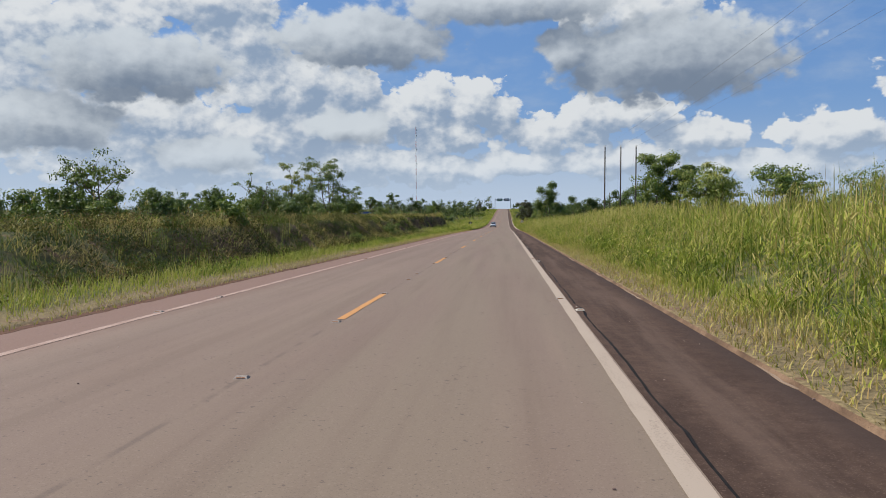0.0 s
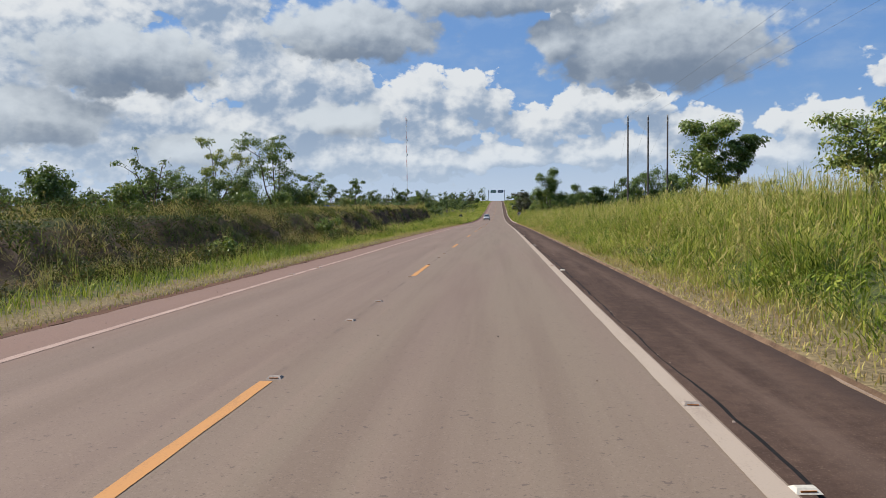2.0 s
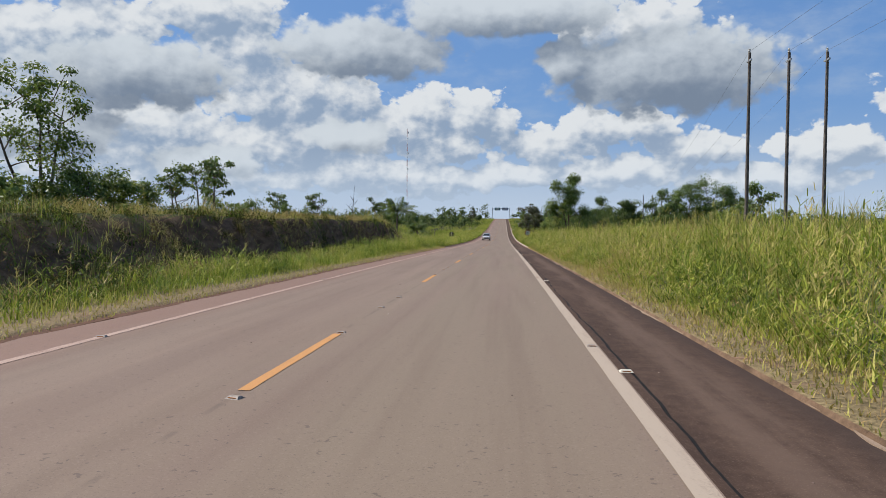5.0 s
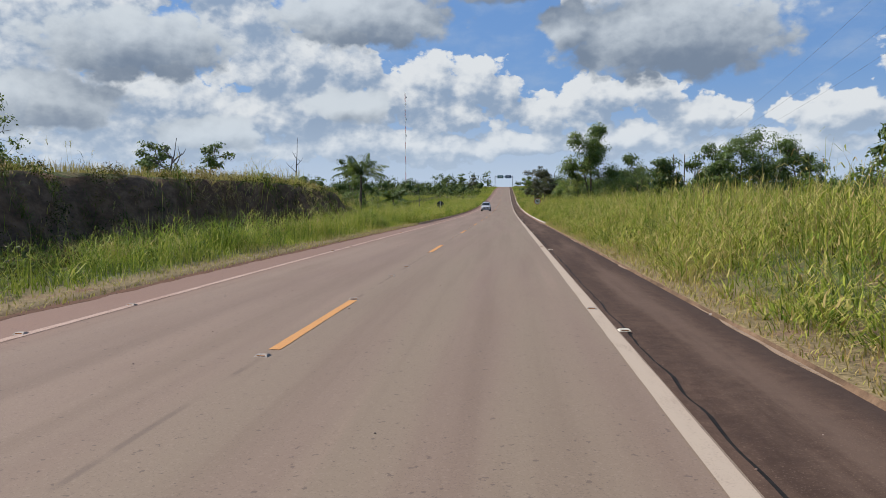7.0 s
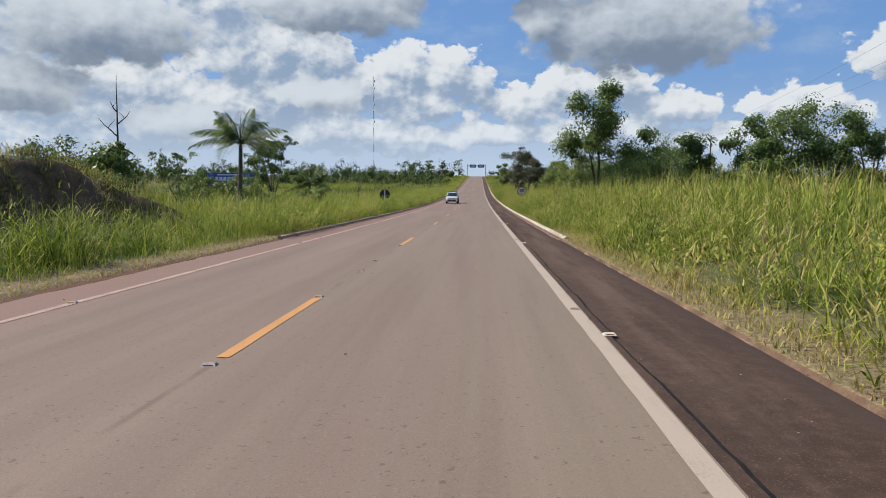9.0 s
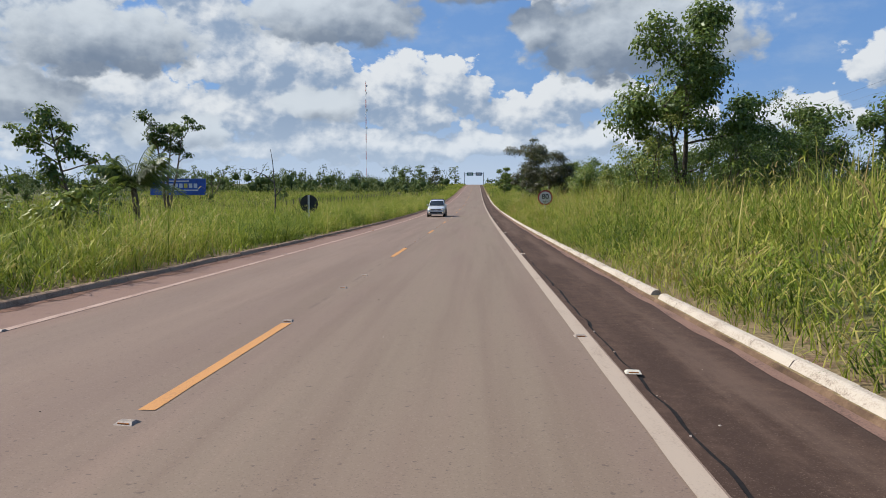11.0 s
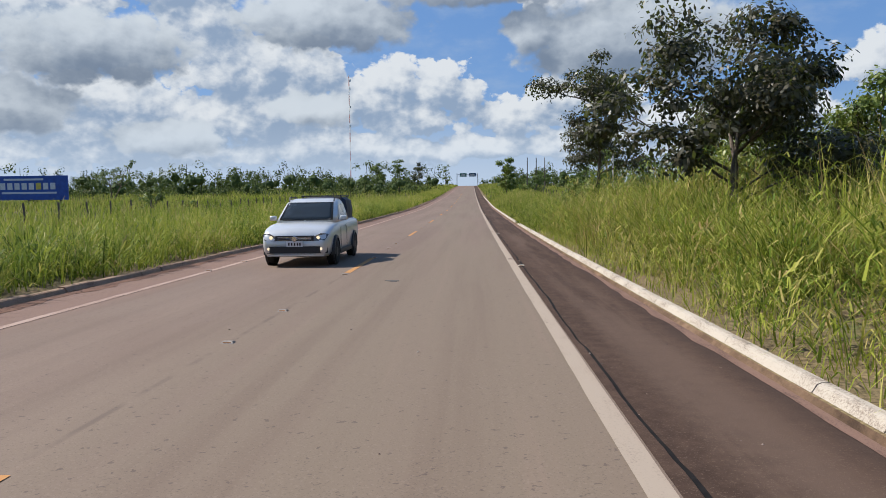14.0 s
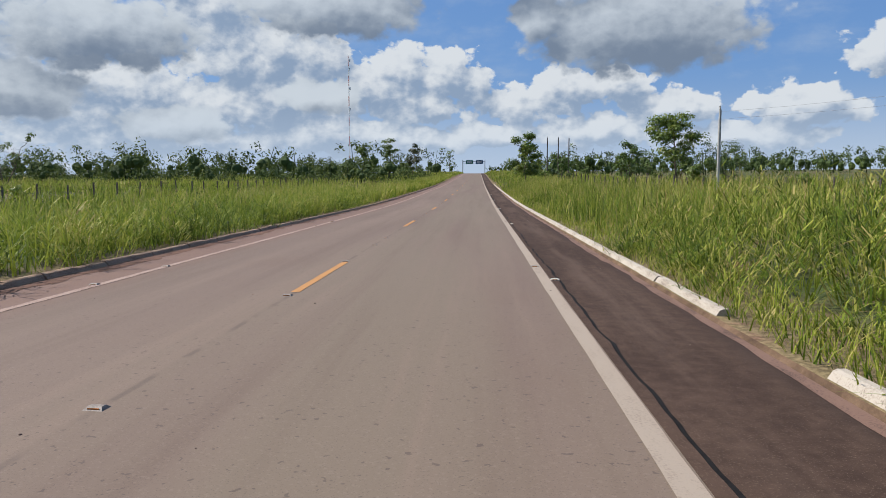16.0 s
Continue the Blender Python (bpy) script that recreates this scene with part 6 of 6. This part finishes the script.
        loft(bm, [[(s * (0.60 + 0.02 * math.cos(a)), yy, zz + 0.018 * math.sin(a)) for a in (0.5, 2.1, 3.7, 5.2)] for yy, zz in ((1.98, 1.49), (2.05, 1.58), (2.80, 1.58), (2.88, 1.48))])
        part("roof_rail", bm, BLACK_PLASTIC, cabin, "black roof rail")
        # mirror
        bm = bmesh.new()
        box(bm, 0.84, 1.02, 1.50, 1.60, 1.02, 1.14, 0.035)
        box(bm, 0.77, 0.86, 1.54, 1.58, 1.02, 1.05, 0.008)
        if s < 0:
            bmesh.ops.transform(bm, matrix=Matrix.Diagonal((-1, 1, 1, 1)), verts=bm.verts[:])
            bmesh.ops.reverse_faces(bm, faces=bm.faces[:])
        shade_smooth(part("mirror", bm, SILVER, car))
        # door seam, handle, sill
        for y0, z0, z1 in ((1.48, 0.33, 1.0), (2.36, 0.33, 1.02)):
            bm = bmesh.new()
            box(bm, s * 0.862 - 0.004, s * 0.862 + 0.004, y0, y0 + 0.012, z0 + 0.05, z1 - 0.12, 0.0)
            part("door_seam", bm, BLACK_PLASTIC, body)
        bm = bmesh.new()
        box(bm, s * 0.872 - 0.012, s * 0.872 + 0.012, 2.12, 2.30, 0.86, 0.895, 0.008)
        part("door_handle", bm, SILVER, body)
        bm = bmesh.new()
        box(bm, s * 0.845 - 0.03, s * 0.845 + 0.03, 1.25, 3.05, 0.22, 0.33, 0.02)
        part("sill", bm, BLACK_PLASTIC, car, "black plastic sill")
        # wheels and flared arches
        for yy in (0.82, 3.57):
            wheel = empty("wheel", s * 0.775, yy, 0.305)
            wheel.parent = car
            bm = bmesh.new()
            lathe_y(bm, [(-0.11, 0.19), (-0.118, 0.27), (-0.09, 0.305), (0.09, 0.305), (0.118, 0.27), (0.11, 0.19)], 28, Matrix.Rotation(math.pi / 2, 4, "Z"))
            shade_smooth(part("tyre", bm, TYRE, wheel))
            bm = bmesh.new()
            lathe_y(bm, [(-0.112, 0.06), (-0.108, 0.17), (-0.10, 0.205), (0.10, 0.205), (0.108, 0.17), (0.112, 0.06)], 20, Matrix.Rotation(math.pi / 2, 4, "Z"))
            part("rim", bm, RIM_METAL, wheel, "dark alloy rim")
            bm = bmesh.new()
            rows = []
            for i in range(17):
                a = math.pi * (i / 16 * 1.06 - 0.03)
                c, d = math.cos(a), math.sin(a)
                rows.append([(s * (0.80), yy + 0.33 * c, 0.30 + 0.33 * d), (s * 0.90, yy + 0.335 * c, 0.30 + 0.335 * d), (s * 0.89, yy + 0.395 * c, 0.30 + 0.395 * d), (s * 0.80, yy + 0.42 * c, 0.30 + 0.42 * d)])
            loft(bm, rows)
            part("wheel_arch", bm, BLACK_PLASTIC, car, "black plastic flared wheel arch")
            # black disc on the closed flank stands in for the shaded wheel opening
            bm = bmesh.new()
            lathe_y(bm, [(-0.02, 0.34), (0.02, 0.34)], 24, pose(s * 0.845, yy, 0.32, 0, 0, 90))
            part("wheel_well", bm, BLACK_PLASTIC, car)
        # lamps
        bm = bmesh.new()
        loft(bm, [[(s * a, b, c) for a, b, c in row] for row in ([(0.43, -0.012, 0.69), (0.45, -0.018, 0.60), (0.735, 0.015, 0.615), (0.815, 0.13, 0.755), (0.64, 0.045, 0.775)], [(0.40, 0.16, 0.665), (0.42, 0.14, 0.60), (0.72, 0.26, 0.615), (0.755, 0.34, 0.72), (0.60, 0.26, 0.765)])])
        lamp = part("headlamp", bm, LENS, car, "clear headlamp")
        bm = bmesh.new()
        lathe_y(bm, [(0.0, 0.036), (0.03, 0.040)], 16, pose(s * 0.575, -0.025, 0.68))
        part("bulb", bm, LAMP, lamp, "lit warm headlight")
        bm = bmesh.new()
        lathe_y(bm, [(0.0, 0.034), (0.04, 0.034)], 16, pose(s * 0.64, -0.002, 0.425))
        part("fog_lamp", bm, LAMP, car, "lit round fog lamp")
        bm = bmesh.new()
        box(bm, s * 0.77 - 0.06, s * 0.77 + 0.06, 4.40, 4.50, 0.62, 0.92, 0.015)
        part("tail_lamp", bm, SIGN_RED, car, "red tail lamp")
    # grille, bumper openings, badge, plate
    bm = bmesh.new()
    box(bm, -0.47, 0.47, -0.022, 0.12, 0.605, 0.725, 0.012)
    grille = part("grille", bm, BLACK_PLASTIC, car, "narrow black grille")
    for z in (0.625, 0.655, 0.685):
        bm = bmesh.new()
        box(bm, -0.41, 0.41, -0.027, -0.018, z, z + 0.008, 0.002)
        part("grille_bar", bm, CHROME, grille)
    bm = bmesh.new()
    prism(bm, [(-0.79, 0.09), (-0.58, -0.022), (0.58, -0.022), (0.79, 0.09), (0.66, 0.2), (-0.66, 0.2)], 0.325, 0.482)
    part("lower_grille", bm, BLACK_PLASTIC, car, "wide black lower air intake")
    bm = bmesh.new()
    prism(bm, [(-0.70, 0.06), (-0.50, -0.03), (0.50, -0.03), (0.70, 0.06), (0.60, 0.2), (-0.60, 0.2)], 0.262, 0.30)
    part("bumper_lip", bm, SILVER, car)
    bm = bmesh.new()
    lathe_y(bm, [(-0.045, 0.06), (-0.035, 0.068), (0.02, 0.068)], 20, pose(0, 0, 0.65))
    part("badge", bm, CHROME, car, "round chrome badge")
    bm = bmesh.new()
    box(bm, -0.20, 0.20, -0.032, -0.018, 0.475, 0.605, 0.005)
    plate_ob = part("number_plate", bm, PLATE, car, "pale number plate")
    for x0 in (-0.15, -0.08, -0.01, 0.06, 0.12):
        bm = bmesh.new()
        box(bm, x0, x0 + 0.035, -0.036, -0.033, 0.50, 0.565, 0.0)
        part("lettering_bar", bm, SIGN_BLACK, plate_ob)
    # bed: dark floor, load, rack
    bm = bmesh.new()
    box(bm, -0.72, 0.72, 3.28, 4.36, 1.02, 1.045, 0.005)
    part("load_bed", bm, BLACK_PLASTIC, car, "black load bed")
    bm = bmesh.new()
    rows = []
    for yy, w, z in ((3.24, 0.62, 1.50), (3.35, 0.70, 1.58), (3.8, 0.72, 1.585), (4.25, 0.70, 1.57), (4.46, 0.62, 1.48)):
        half = [(0.0, yy, 1.04), (w, yy, 1.04), (w * 1.02, yy, 1.25), (w * 0.96, yy, z - 0.08), (w * 0.8, yy, z), (0.0, yy, z + 0.02)]
        rows.append(half + [(-a, b, c) for a, b, c in reversed(half[1:-1])])
    loft(bm, rows)
    part("tarpaulin_load", bm, TARP, car, "dark blue covered load")
    bm = bmesh.new()
    box(bm, -0.72, -0.30, 4.30, 4.46, 1.05, 1.33, 0.03)
    part("crate", bm, PALE_CRATE, car, "pale crate")
    bm = bmesh.new()
    for xx in (-0.55, 0.55):
        box(bm, xx - 0.02, xx + 0.02, 3.2, 4.5, 1.60, 1.635, 0.008)
    for yy in (3.22, 3.8, 4.46):
        box(bm, -0.55, 0.55, yy - 0.02, yy + 0.02, 1.602, 1.632, 0.008)
    for xx in (-0.55, 0.55):
        for yy in (3.35, 4.3):
            box(bm, xx - 0.018, xx + 0.018, yy - 0.018, yy + 0.018, 1.02, 1.61, 0.005)
    part("load_rack", bm, BLACK_PLASTIC, car, "black steel load rack")
    return car


pickup(-1.52, 228.1, 0.0).scale = (1.0, 1.0, 1.07)
